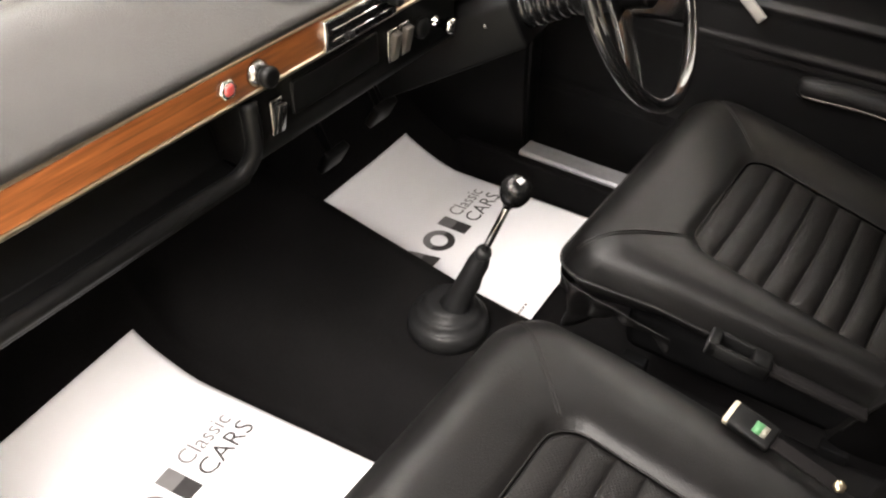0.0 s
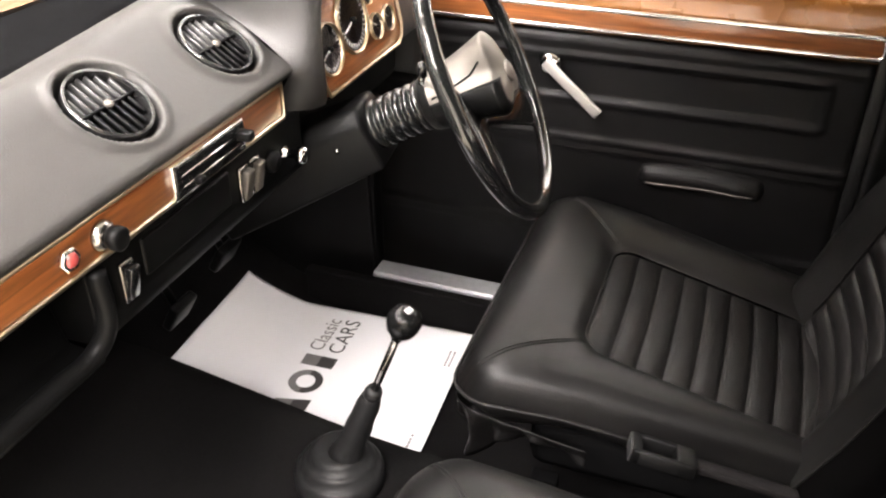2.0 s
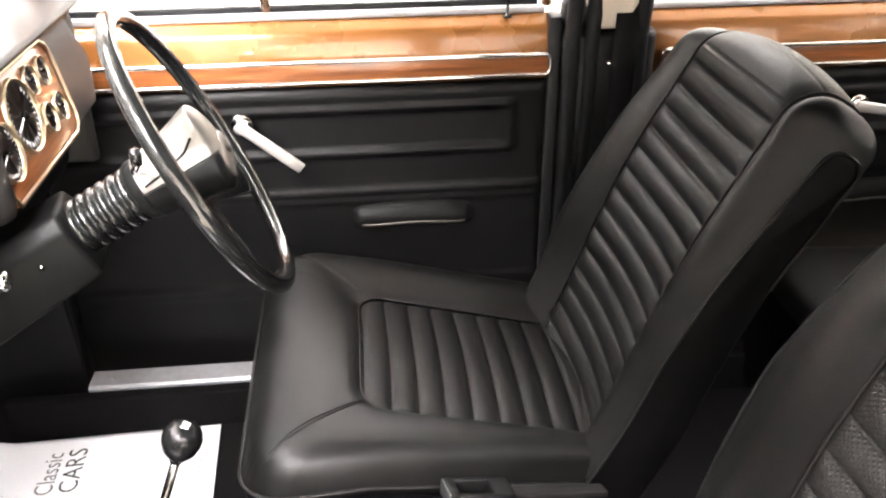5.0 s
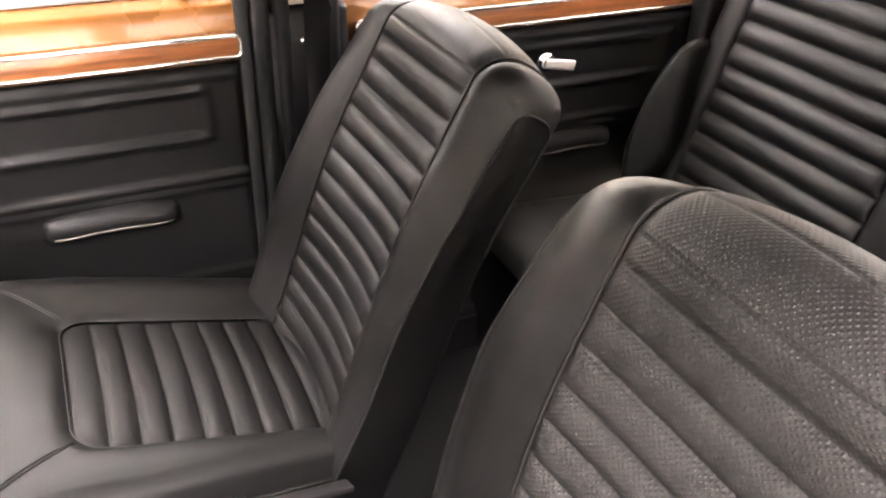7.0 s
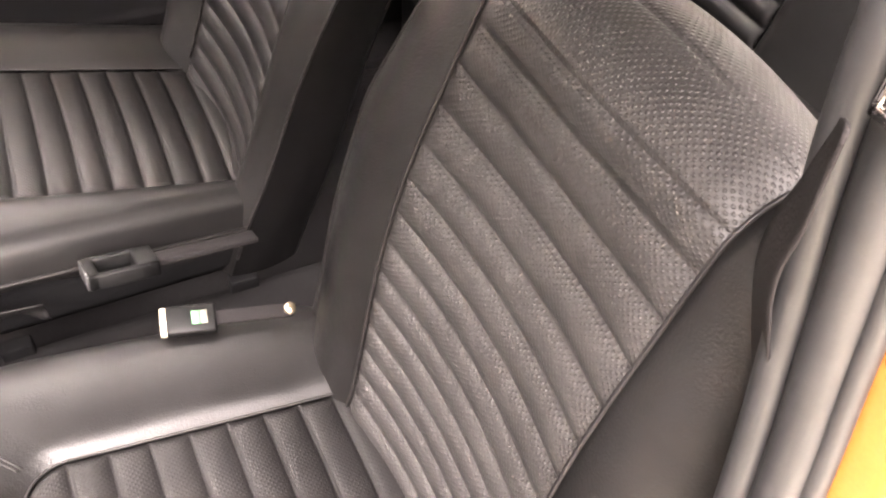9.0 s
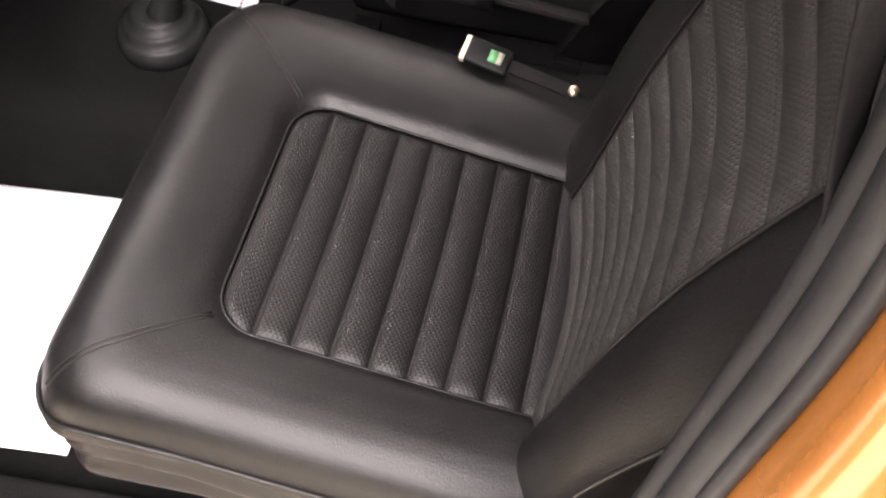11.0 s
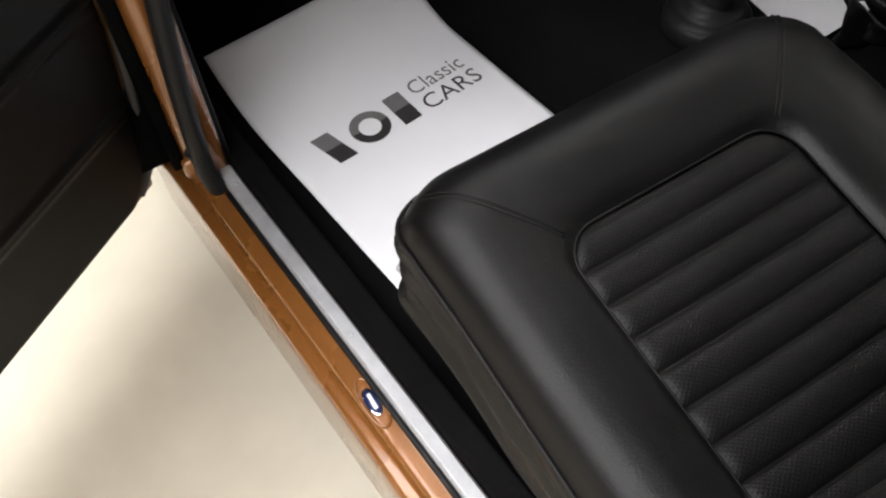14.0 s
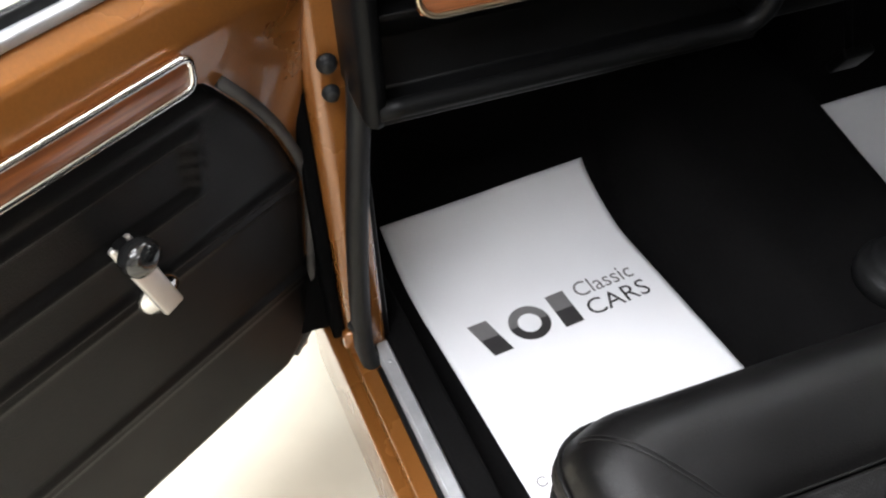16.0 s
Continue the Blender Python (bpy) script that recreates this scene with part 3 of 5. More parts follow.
    # pull handle: rounded padded pull with a bright insert along its lower lip
    p0, p1 = (0.565, 0.785) if not rear else (0.42, 0.60)
    zc = 0.624

    def pull(u, v):
        e = (1 - abs(2 * u - 1) ** 5) ** 0.4
        g = radians(lerp(-95, 100, v))
        return (X(0.040 + 0.030 * e * math.cos(g) * (1 - 0.25 * v)), Y(lerp(p0, p1, u)), zc + 0.005 * math.cos(4 * (u - 0.5)) + (0.010 + 0.014 * e) * math.sin(g))

    base = sheet("pull_handle", pull, 30, 14, DOORVINYL, d, "black padded pull with a bright insert")
    tube("insert", [Vector(pull(u, 0.34)) + Vector((X(0.0005), 0, 0)) for u in [0.08 + 0.84 * k / 16 for k in range(17)]], 0.0018, SATIN, base, 6)
    if lean:
        for o in d.children_recursive:
            for v in o.data.vertices:
                v.co.x += s * lean * (v.co.z - 0.62)
    return d


door("car_door", pose(-0.725, 0.548, 0, 0, 0, -57), 1, 0.90, "open passenger door with black vinyl card and walnut capping", (0.246, 0.661), None, 0.022, lean=0.17, low=0.075, cap=0.165, sweep=0.125)
door("car_door", (0.755, 0.548, 0), -1, 0.928, "closed driver door, black vinyl card below walnut capping", None, (0.39, 0.81), 0.02, low=0.11)
door("car_door", (0.755, -0.50, 0), -1, 0.80, "closed rear door, black vinyl card below walnut capping", None, (0.43, 0.80), 0.02, True, low=0.05)
door("car_door", (-0.755, -0.48, 0), 1, 0.80, "closed rear door on the passenger side, amber gold paint", None, (0.43, 0.80), 0.02, True, low=0.02)

# driver side centre post and belt
cp = thing("centre_post", (0.70, -0.44, 0), "black trimmed centre post with cream upper trim between the driver side doors", "pillar", kind="structure")
part("lower_trim", box(-0.02, 0.06, -0.100, 0.055, 0.27, 0.955, 0.014), DOORVINYL, cp)
part("shut_face", box(0.02, 0.06, 0.040, 0.066, 0.27, 0.97, 0.003), RUBBER, cp)
up = part("upper_trim", box(-0.02, 0.03, -0.06, 0.02, 0.955, 1.33, 0.012), CREAM, cp, "cream upper trim")
for v in up.data.vertices:
    v.co.x -= 0.30 * (v.co.z - 0.955)
part("upper_post", box(0.0, 0.05, -0.09, 0.055, 0.955, 1.0, 0.012), RUBBER, cp)
for y in (0.044, 0.012, -0.070):
    tube("post_seal", [(-0.012, y, 0.34), (-0.014, y, 0.95), (-0.05, y, 1.15), (-0.10, y, 1.33)], 0.014, RUBBER, cp, 10)
lathe("fixing", [(0.006, 0), (0.005, 0.003), (0, 0.004)], CHROME, cp, pose(-0.02, -0.02, 0.90, 0, -90, 0), 10)
belt = sheet("webbing", lambda u, v: (-0.028 - 0.004 * math.sin(v * 9), -0.045 + 0.045 * (u - 0.5), lerp(0.40, 1.20, v)), 2, 20, WEB, cp, thick=0.0015)


# ---------------------------------------------------------------- front seats
def rounded_outline(a, y0, y1, r0, r1, n):
    """Points round a rectangle of half width a from y0 (rear) to y1 (front), started at the rear left, with rear and front corner radii."""
    raw = []
    for cx, cy, q0, r in ((a - r1, y1 - r1, 0, r1), (-(a - r1), y1 - r1, 90, r1), (-(a - r0), y0 + r0, 180, r0), (a - r0, y0 + r0, 270, r0)):
        for k in range(9):
            g = radians(q0 + 90 * k / 8)
            raw.append(Vector((cx + r * math.cos(g), cy + r * math.sin(g), 0)))
    raw.append(raw[0])
    lens = [0]
    for p, q in zip(raw, raw[1:]):
        lens.append(lens[-1] + (q - p).length)
    return raw, lens


def angle_point(raw, q):
    """The outline's point in the direction q from its own scaled centre."""
    n = len(raw) - 1
    f = (q % 1.0) * n
    i = int(f)
    return raw[i].lerp(raw[i + 1], f - i)


CUSH_SLOPE = 0.172


def cushion_plane(y):
    return 0.602 + CUSH_SLOPE * (y + 0.03) - 1.1 * max(0.0, y - 0.03) ** 2


BORDER = [(0.0, -0.034), (0.04, -0.016), (0.10, -0.003), (0.20, 0.005), (0.34, 0.011), (0.52, 0.014), (0.70, 0.0135), (0.86, 0.011), (0.95, 0.007), (1.0, -0.003)]
def front_drop(y):
    """Extra fall of the rolled front edge."""
    return 0.030 * min(1.0, max(0.0, (y - 0.03) / 0.09))


SPINE = [(-0.12, -0.296, 0.385), (0.0, -0.318, 0.500), (0.08, -0.338, 0.575), (0.16, -0.350, 0.65), (0.26, -0.366, 0.75), (0.38, -0.393, 0.864), (0.48, -0.430, 0.961), (0.56, -0.461, 1.035)]


def spine(v):
    """Front of the backrest along its length in metres: place and outward normal."""
    y = smoothed([(a, b) for a, b, c in SPINE], v, 0.04)
    z = smoothed([(a, c) for a, b, c in SPINE], v, 0.04)
    dy = smoothed([(a, b) for a, b, c in SPINE], v + 0.01, 0.04) - smoothed([(a, b) for a, b, c in SPINE], v - 0.01, 0.04)
    dz = smoothed([(a, c) for a, b, c in SPINE], v + 0.01, 0.04) - smoothed([(a, c) for a, b, c in SPINE], v - 0.01, 0.04)
    t = Vector((0, dy, dz)).normalized()
    return Vector((0, y, z)), t, Vector((0, t.z, -t.y))


TOP = 0.536  # where the backrest begins to roll over
PANEL = [(0.0, 0.138), (0.3, 0.138), (0.60, 0.132)]
ROLL, FLAT = 0.055, 0.010  # radius of the crest and its flat top
QUARTER = ROLL * math.pi / 2
DEEP = 2 * ROLL + FLAT


def back_point(x, w, v):
    """x across, w out of the face, v along the backrest and on over the crest."""
    if v <= TOP:
        p, t, n = spine(v)
        return p + Vector((x, 0, 0)) + n * w
    p, t, n = spine(TOP)
    a = v - TOP
    if a < QUARTER:
        g = a / ROLL
        d, q = math.sin(g) * (ROLL + w), -ROLL + math.cos(g) * (ROLL + w)
    elif a < QUARTER + FLAT:
        d, q = ROLL + w, -ROLL - (a - QUARTER)
    else:
        g = (a - FLAT) / ROLL
        if g < math.pi:
            d, q = math.sin(g) * (ROLL + w), -ROLL - FLAT + math.cos(g) * (ROLL + w)
        else:
            d, q = -(g - math.pi) * ROLL, -DEEP - w
    return p + n * q + t * d + Vector((x, 0, 0))


def back_loop(front, top, rf, rr, rear, n_front, n_arc, n_rear):
    """Outline of the backrest's section along its length: up the face at depth front(v), over the crest at height top with
    corner radii rf and rr, and down the rear at depth rear."""
    p, t, n = spine(TOP)
    end = TOP + min(0.0, top - rf)
    pts = []
    for k in range(n_front + 1):
        v = lerp(-0.10, end, k / n_front)
        c, _, m = spine(v)
        pts.append(c + m * front(v))
    q0 = front(end)
    for k in range(1, n_arc + 1):
        g = math.pi / 2 * k / n_arc
        pts.append(p + n * (q0 - rf + rf * math.cos(g)) + t * (top - rf + rf * math.sin(g)))
    for k in range(n_arc + 1):
        g = math.pi / 2 * k / n_arc
        pts.append(p + n * (rear + rr - rr * math.sin(g)) + t * (top - rr + rr * math.cos(g)))
    for k in range(1, n_rear + 1):
        v = lerp(TOP + min(0.0, top - rr), -0.07, k / n_rear)
        c, _, m = spine(v)
        pts.append(c + m * rear)
    return pts


def front_seat(name, at, label, door_side, recline=0.0, shift=0.0, slope=0.0, roll=1.0, near_half=0.196, far_half=0.250, far_hump=0.042):
    s = thing(name, at, label, "car seat", "front seats")
    raw_o, _ = rounded_outline(0.264, -0.37, 0.128, 0.05, 0.062, 0)
    raw_o = [Vector((p.x * (1.0 if door_side > 0 else 0.955 if p.x < 0 else 1.085), p.y, 0)) for p in raw_o]
    raw_o = [Vector((p.x * (1 - 0.28 * min(1.0, max(0.0, (-0.24 - p.y) / 0.08)) if p.x < 0 < door_side else 1.0), p.y, 0)) for p in raw_o]
    raw_i, _ = rounded_outline(0.140, -0.36, -0.022, 0.02, 0.042, 0)
    N = 144

    def plane(y):
        return cushion_plane(y) - slope * max(0.0, -0.03 - y)

    def ring(t, f):
        o, i = angle_point(raw_o, t), angle_point(raw_i, t)
        p = o.lerp(i, f)
        lift = 0.013 * math.sin(math.pi * min(1.0, f / 0.9) ** 0.8) * max(0.0, min(1.0, o.x / 0.2)) if door_side > 0 else 0.0
        return p, plane(p.y) + lift + smoothed(BORDER, f, 0.03) - roll * front_drop(o.y) * max(0.0, 1 - f / 0.45) ** 2

    # border of the cushion and its side walls, one skin; the skirt hangs deepest on the door side
    verts, faces = [], []
    skirt = [(0.0, 0.002), (0.07, 0.003), (0.20, 0.007), (0.44, 0.008), (0.68, 0.007), (0.85, 0.004), (0.93, -0.002), (1.0, -0.014)]
    walls = [(q, smoothed(skirt, q, 0.04)) for q in [1 - k / 22 for k in range(22)]]
    rows = []
    for part_, out in walls:
        row = []
        for k in range(N):
            o, i = angle_point(raw_o, k / N), angle_point(raw_i, k / N)
            d = (o - i).normalized()
            away = max(0.0, min(1.0, 0.5 + 2.2 * o.x * door_side / 0.264))
            deep = lerp(0.036, 0.165, away) + 0.030 * noise.noise(Vector((o.x * 16, o.y * 16, 7.0)))
            drop = deep * part_
            fold = 0.0055 * math.sin(drop * 125 + 3 * noise.noise(Vector((o.x * 5, o.y * 5, 1.0)))) * away
            wob = 0.009 * noise.noise(Vector((o.x * 13, o.y * 13, drop * 22))) * min(1, part_ * 3) + fold - 0.030 * (1 - away) * part_ ** 1.5
            z = plane(o.y) - 0.034 - roll * front_drop(o.y) - drop
            row.append(Vector((o.x + d.x * (out + wob), o.y + d.y * (out + wob), max(z, 0.395))))
        rows.append(row)
    for f in [x / 22 for x in range(23)]:
        row = []
        for k in range(N):
            p, z = ring(k / N, f)
            crease = 0.0022 * noise.noise(Vector((p.x * 14, p.y * 14, 3.1))) + 0.0016 * noise.noise(Vector((p.x * 30, p.y * 30, 5.0))) * (1 - f)
            row.append(Vector((p.x, p.y, z + crease)))
        rows.append(row)
    for row in rows:
        verts += row
    for j in range(len(rows) - 1):
        for k in range(N):
            faces.append((j * N + k, j * N + (k + 1) % N, (j + 1) * N + (k + 1) % N, (j + 1) * N + k))
    base = [Vector((0, -0.12, 0.46))]
    verts += base
    for k in range(N):
        faces.append((len(verts) - 1, (k + 1) % N, k))
    cushion = mesh_object("cushion", verts, faces, VINYL, s)

    # pleated centre of the cushion
    pitch, y_f = 0.0372, -0.0225

    def pleat(d, p):
        q = (d / p) % 1.0
        return abs(math.sin(math.pi * q)) ** 0.36

    def centre(u, v):
        y = lerp(y_f, -0.362, v)
        a = 0.1395
        if y > y_f - 0.042:
            k = (y_f - 0.042 - y) / 0.042
            a -= 0.042 * (1 - math.sqrt(max(0, 1 - k * k)))
        x = lerp(-a, a, u)
        edge = min(1.0, (a - abs(x)) / 0.012, (y_f - y) / 0.010 + 0.0)
        edge = max(0.0, edge) ** 0.5
        z = plane(y) - 0.010 + 0.004 + edge * (0.0105 * pleat(y_f - y - 0.001, pitch) - 0.006) + 0.004 * (1 - (x / 0.14) ** 2)
        return (x, y - 0.003 * math.cos(x / 0.14 * 1.5), z)

    sheet("pleated_centre", centre, 56, 200, PLEATED, s, "woven black vinyl centre sewn in pleats", uv=lambda u, v: (u * 0.28, v * 0.34))

    # piping round the centre and round the lower edge
    line = []
    for k in range(N + 1):
        q = k / N
        i = angle_point(raw_i, q)
        if i.y > -0.35:
            line.append(Vector((i.x, i.y, plane(i.y) - 0.0015)))
    tube("piping", line, 0.0014, PIPING, s, 8)
    line = []
    for k in range(N):
        o, i = angle_point(raw_o, k / N), angle_point(raw_i, k / N)
        d = (o - i).normalized()
        line.append(Vector((o.x + d.x * 0.005, o.y + d.y * 0.005, plane(o.y) - 0.037 - roll * front_drop(o.y))))
    tube("edge_piping", line, 0.0028, PIPING, s, 8, True)
    # twin stitched seams at the front corners
    for sx in (-1, 1):
        for off in (-0.0035, 0.0035):
            pts = []
            for f in [x / 16 for x in range(1, 16)]:
                q = (9 + 4 + off * 70) / 36 if sx < 0 else (4 + off * 70) / 36
                p, z = ring(q, f)
                pts.append((p.x, p.y, z + 0.0002))
            tube("seam", pts, 0.0011, PIPING, s, 6)

    hinge = Vector((0, -0.335, 0.54))
    swing = Matrix.Translation(hinge + Vector((shift, 0, 0))) @ pose(0, 0, 0, recline, 0, 0) @ Matrix.Translation(-hinge)

    # backrest: pleated centre that rolls over the crest
    p2 = 0.0365
    v0, v1, head = 0.03, TOP + QUARTER + FLAT + 0.060, 0.517

    def back_centre(u, v):
        d = lerp(v0, v1, v)
        a = table(PANEL, min(d, 0.60))
        x = lerp(-a, a, u)
        edge = min(1.0, max(0.0, (a - abs(x)) / 0.020)) ** 0.6
        rise = max(0.0, min(1.0, (d - 0.44) / 0.15))
        hollow = lerp(-0.018, 0.016, rise * rise * (3 - 2 * rise)) * (1 - (x / a) ** 2)
        bow = 0.010 * (1 - (x / a) ** 2)
        if d < head:
            w = 0.0120 * pleat(head - d, p2) - 0.005
        else:
            w = 0.005 * min(1.0, (d - head) / 0.010) - 0.004 * math.exp(-((d - head - 0.034) / 0.0018) ** 2) - 0.0018 * math.exp(-((d - head - 0.085) / 0.0020) ** 2)
        return swing @ back_point(x, edge * w + hollow - 0.004, d - bow * (0.6 if d < 0.5 else 0.2))

    # the passenger back takes the paler copy, its extra light put into the colour
    sheet("pleated_back", back_centre, 60, 330, WOVEN_LIT if door_side < 0 else PLEATED, s, "woven black vinyl back sewn in pleats", uv=lambda u, v: (u * 0.27, v * (v1 - v0)))

    # smooth bolsters either side of the panel, flat sides set off by piping, and the rear shell that closes them
    NF, NA, NR, NS = 64, 10, 40, 20
    EDGE = [(0.0, -0.004), (0.20, -0.010), (0.36, -0.022), (0.47, -0.036), (0.536, -0.046)]

    def loop(sx, f):
        """The skin's outline at a share f of the way from the panel (0) to the side piping (1)."""
        half = near_half if sx < 0 else far_half

        def front(v):
            hump = (0.014 if sx < 0 else far_hump) * math.sin(math.pi * min(1.0, f / 0.92) ** 0.85) * max(0.35, 1 - 0.65 * max(0.0, v - 0.22) / 0.28)
            return -0.004 + hump + table(EDGE, v) * f ** 2.6
        bend, fall, square = (2.3, 0.046, 0.020) if sx < 0 else (1.5, 0.062, 0.050)
        drop = 1 - (1 - f ** bend) ** (1 / bend)
        pts = back_loop(front, ROLL - 0.004 - fall * drop, lerp(ROLL, 0.022 if sx < 0 else 0.040, f), lerp(ROLL, square, f), -DEEP + 0.003 + (0.018 if sx < 0 else 0.006) * f ** 3, NF, NA, NR)
        out = []
        for k, p in enumerate(pts):
            v = lerp(-0.10, TOP, min(1.0, k / NF))
            a = table(PANEL, v if k <= NF else 0.55)
            wide = half * (1 - (0.10 if door_side * sx > 0 else 0.0) * max(0.0, min(1.0, 1 - v / 0.16))) - 0.010 * max(0.0, (v - 0.40) / 0.10)
            out.append(swing @ (p + Vector((sx * lerp(a, wide, f), 0, 0))))
        return out

    def strip(name, cols, k0, k1, mat):
        verts = [c[k] for c in cols for k in range(k0, k1 + 1)]
        n = k1 - k0 + 1
        faces = [(i * n + k, i * n + k + 1, (i + 1) * n + k + 1, (i + 1) * n + k) for i in range(len(cols) - 1) for k in range(n - 1)]
        return mesh_object(name, verts, faces, mat, s)

    over = NF + NA + NA
    for sx in (-1, 1):
        cols = [loop(sx, k / NS) for k in range(NS + 1)]
        strip("bolster", cols, 0, over, VINYL)
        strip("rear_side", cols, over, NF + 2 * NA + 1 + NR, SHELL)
        rim = cols[-1]
        last = len(rim) - 1
        mid = NF + NA // 2

        def flank(u, v, rim=rim, mid=mid, last=last, sx=sx):
            k = v * mid
            i = min(int(k), mid - 1)
            a = rim[i].lerp(rim[i + 1], k - i)
            k = last - v * (last - mid)
            i = min(int(k), last - 1)
            b = rim[i].lerp(rim[i + 1], k - i)
            return a.lerp(b, u) + Vector((sx * 0.008 * math.sin(math.pi * u) * min(1.0, 4 * (1 - v)), 0, 0))

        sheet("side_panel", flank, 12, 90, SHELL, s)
        tube("back_piping", [swing @ back_point(sx * (table(PANEL, min(d, 0.6)) + 0.001), -0.001, d) for d in [lerp(0.05, v1, k / 80) for k in range(81)]], 0.0017, PIPING, s, 7)
        tube("side_piping", [p + Vector((sx * 0.001, 0, 0)) for p in rim[4:NF + 2 * NA + 14]], 0.0020, PIPING, s, 7)

    def shell(u, v):
        d = lerp(v1 - 0.01, TOP + 2 * QUARTER + FLAT + TOP - 0.03, v)
        run = max(0.0, TOP - max(0.0, d - TOP - QUARTER * 2 - FLAT))
        x = lerp(-1, 1, u) * table(PANEL, run)
        return swing @ back_point(x, -0.003 + 0.020 * (1 - (2 * u - 1) ** 2) * max(0.0, 1 - v * 3) + 0.008 * (1 - (2 * u - 1) ** 2), d)

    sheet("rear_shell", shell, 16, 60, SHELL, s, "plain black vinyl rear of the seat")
    # hinge, frame and runners under the cushion, their black holding the shade there
    for sx in (-1, 1):
        part("runner", box(sx * 0.20 - 0.018, sx * 0.20 + 0.018, -0.36, 0.06, 0.272, 0.300, 0.004), SHADEBLACK, s)
        for y in (-0.30, 0.0):
            part("leg", box(sx * 0.20 - 0.011, sx * 0.20 + 0.011, y - 0.02, y + 0.02, 0.29, 0.41, 0.003), SHADEBLACK, s)
    part("seat_frame", box(-0.19, 0.19, -0.34, 0.03, 0.41, 0.49, 0.02), SHADEBLACK, s)
    return s


front_seat("front_seat", (-0.328, 0.0, 0.0), "black vinyl passenger bucket seat with pleated woven centre", -1, 0.0, -0.018, near_half=0.226, far_half=0.272, far_hump=0.020)
driver = front_seat("front_seat", (0.335, 0.0, 0.0), "black vinyl driver bucket seat with pleated woven centre", 1, 10.0, -0.003, 0.08, 0.35, far_half=0.275, far_hump=0.036)
# the driver's backrest curls forward towards its crest
for piece in driver.children:
    if piece.data and max(v.co.z for v in piece.data.vertices) > 0.75:
        for v in piece.data.vertices:
            v.co.y += 0.33 * max(0.0, v.co.z - 0.80) ** 2
HEM = spline([(-0.205, 0.126, 0), (-0.240, 0.122, 0), (-0.260, 0.100, 0), (-0.268, 0.060, 0), (-0.268, 0.010, 0), (-0.266, -0.060, 0)], 8)


def hem(u, v):
    """Loose lower edge of the driver's cushion cover, creased and hanging unevenly round its front corner."""
    k = u * (len(HEM) - 1)
    i = min(int(k), len(HEM) - 2)
    p = HEM[i].lerp(HEM[i + 1], k - i)
    long = 0.030 + 0.055 * math.exp(-((u - 0.40) / 0.13) ** 2) + 0.018 * noise.noise(Vector((u * 9, 0.4, 2.0)))
    pull = 0.010 * v * math.sin(u * 31 + 2 * v) + 0.012 * v * noise.noise(Vector((u * 7, v * 2, 5.0)))
    d = Vector((p.x, p.y + 0.12, 0)).normalized()
    q = p + d * (pull - 0.016 * v)
    return (q.x, q.y, cushion_plane(p.y) - 0.062 - long * v)


sheet("loose_hem", hem, 70, 10, VINYL, driver, "creased loose hem of the cushion cover", thick=0.0015)


# ---------------------------------------------------------------- rear seat
def rear_seat():
    s = thing("rear_seat", (0, -1.1, 0), "black vinyl rear bench with two pleated backs and a smooth centre", "car seat")
    lo, hi = Vector((0, -0.05, 0.50)), Vector((0, -0.24, 1.06))
    t = (hi - lo).normalized()
    n = Vector((0, t.z, -t.y))

    def back(x, w, d):
        return lo + t * d + n * w + Vector((x, 0, 0))

    def smooth(x0, x1, round0, round1):
        def fn(u, v):
            x = lerp(x0, x1, u)
            d = lerp(0.0, 0.62, v)
            w = 0.012
            for e, on in ((x - x0, round0), (x1 - x, round1)):
                if on and e < 0.03:
                    w -= on * (1 - math.sqrt(max(0, 1 - (1 - e / 0.03) ** 2)))
            if d > 0.57:
                w -= 0.05 * (1 - math.sqrt(max(0, 1 - ((d - 0.57) / 0.05) ** 2)))
            return back(x, w, d)
        return fn

    sheet("centre_panel", smooth(-0.166, 0.166, 0.02, 0.02), 20, 40, VINYL, s, thick=0.05)
    for sx in (-1, 1):
        a, b = sorted((sx * 0.574, sx * 0.645))
        sheet("side_panel", smooth(a, b, 0.02, 0.02), 10, 40, VINYL, s, thick=0.05)
        x0, x1 = sorted((sx * 0.158, sx * 0.582))

        def pleats(u, v):
            x, d = lerp(x0, x1, u), lerp(0.0, 0.60, v)
            q = (d / 0.0445) % 1
            edge = min(1, (x - x0) / 0.012, (x1 - x) / 0.012)
            w = 0.014 * abs(math.sin(math.pi * q)) ** 0.55 * max(0, edge) ** 0.5 - 0.004
            if d > 0.56:
                w -= 0.04 * (1 - math.sqrt(max(0, 1 - ((d - 0.56) / 0.04) ** 2)))
            return back(x, w, d)
        sheet("pleated_back", pleats, 40, 200, PLEATED, s, thick=0.05, uv=lambda u, v: (u * 0.42, v * 0.6))
    raw, _ = rounded_outline(0.645, -0.10, 0.36, 0.03, 0.06, 0)

    def top(u, v):
        p = angle_point(raw, u)
        f = v
        q = p.lerp(Vector((p.x * 0.72, lerp(p.y, 0.13, 0.7), 0)), f)
        z = 0.553 + 0.03 * (q.y + 0.1) * 2 - 0.055 * (1 - math.sqrt(1 - (1 - min(1, f * 2.2)) ** 2))
        return (q.x, q.y, z)
    sheet("cushion_border", top, 120, 16, VINYL, s)
    sheet("cushion_centre", lambda u, v: (lerp(-0.645, 0.645, u) * 0.72, lerp(-0.03, 0.199, v), 0.553 + 0.06 * (lerp(-0.03, 0.199, v) + 0.1) + 0.004 * math.sin(math.pi * u)), 40, 16, VINYL, s)
    part("cushion_front", box(-0.635, 0.635, 0.30, 0.352, 0.29, 0.508, 0.02), SHELL, s)
    return s


rear_seat()
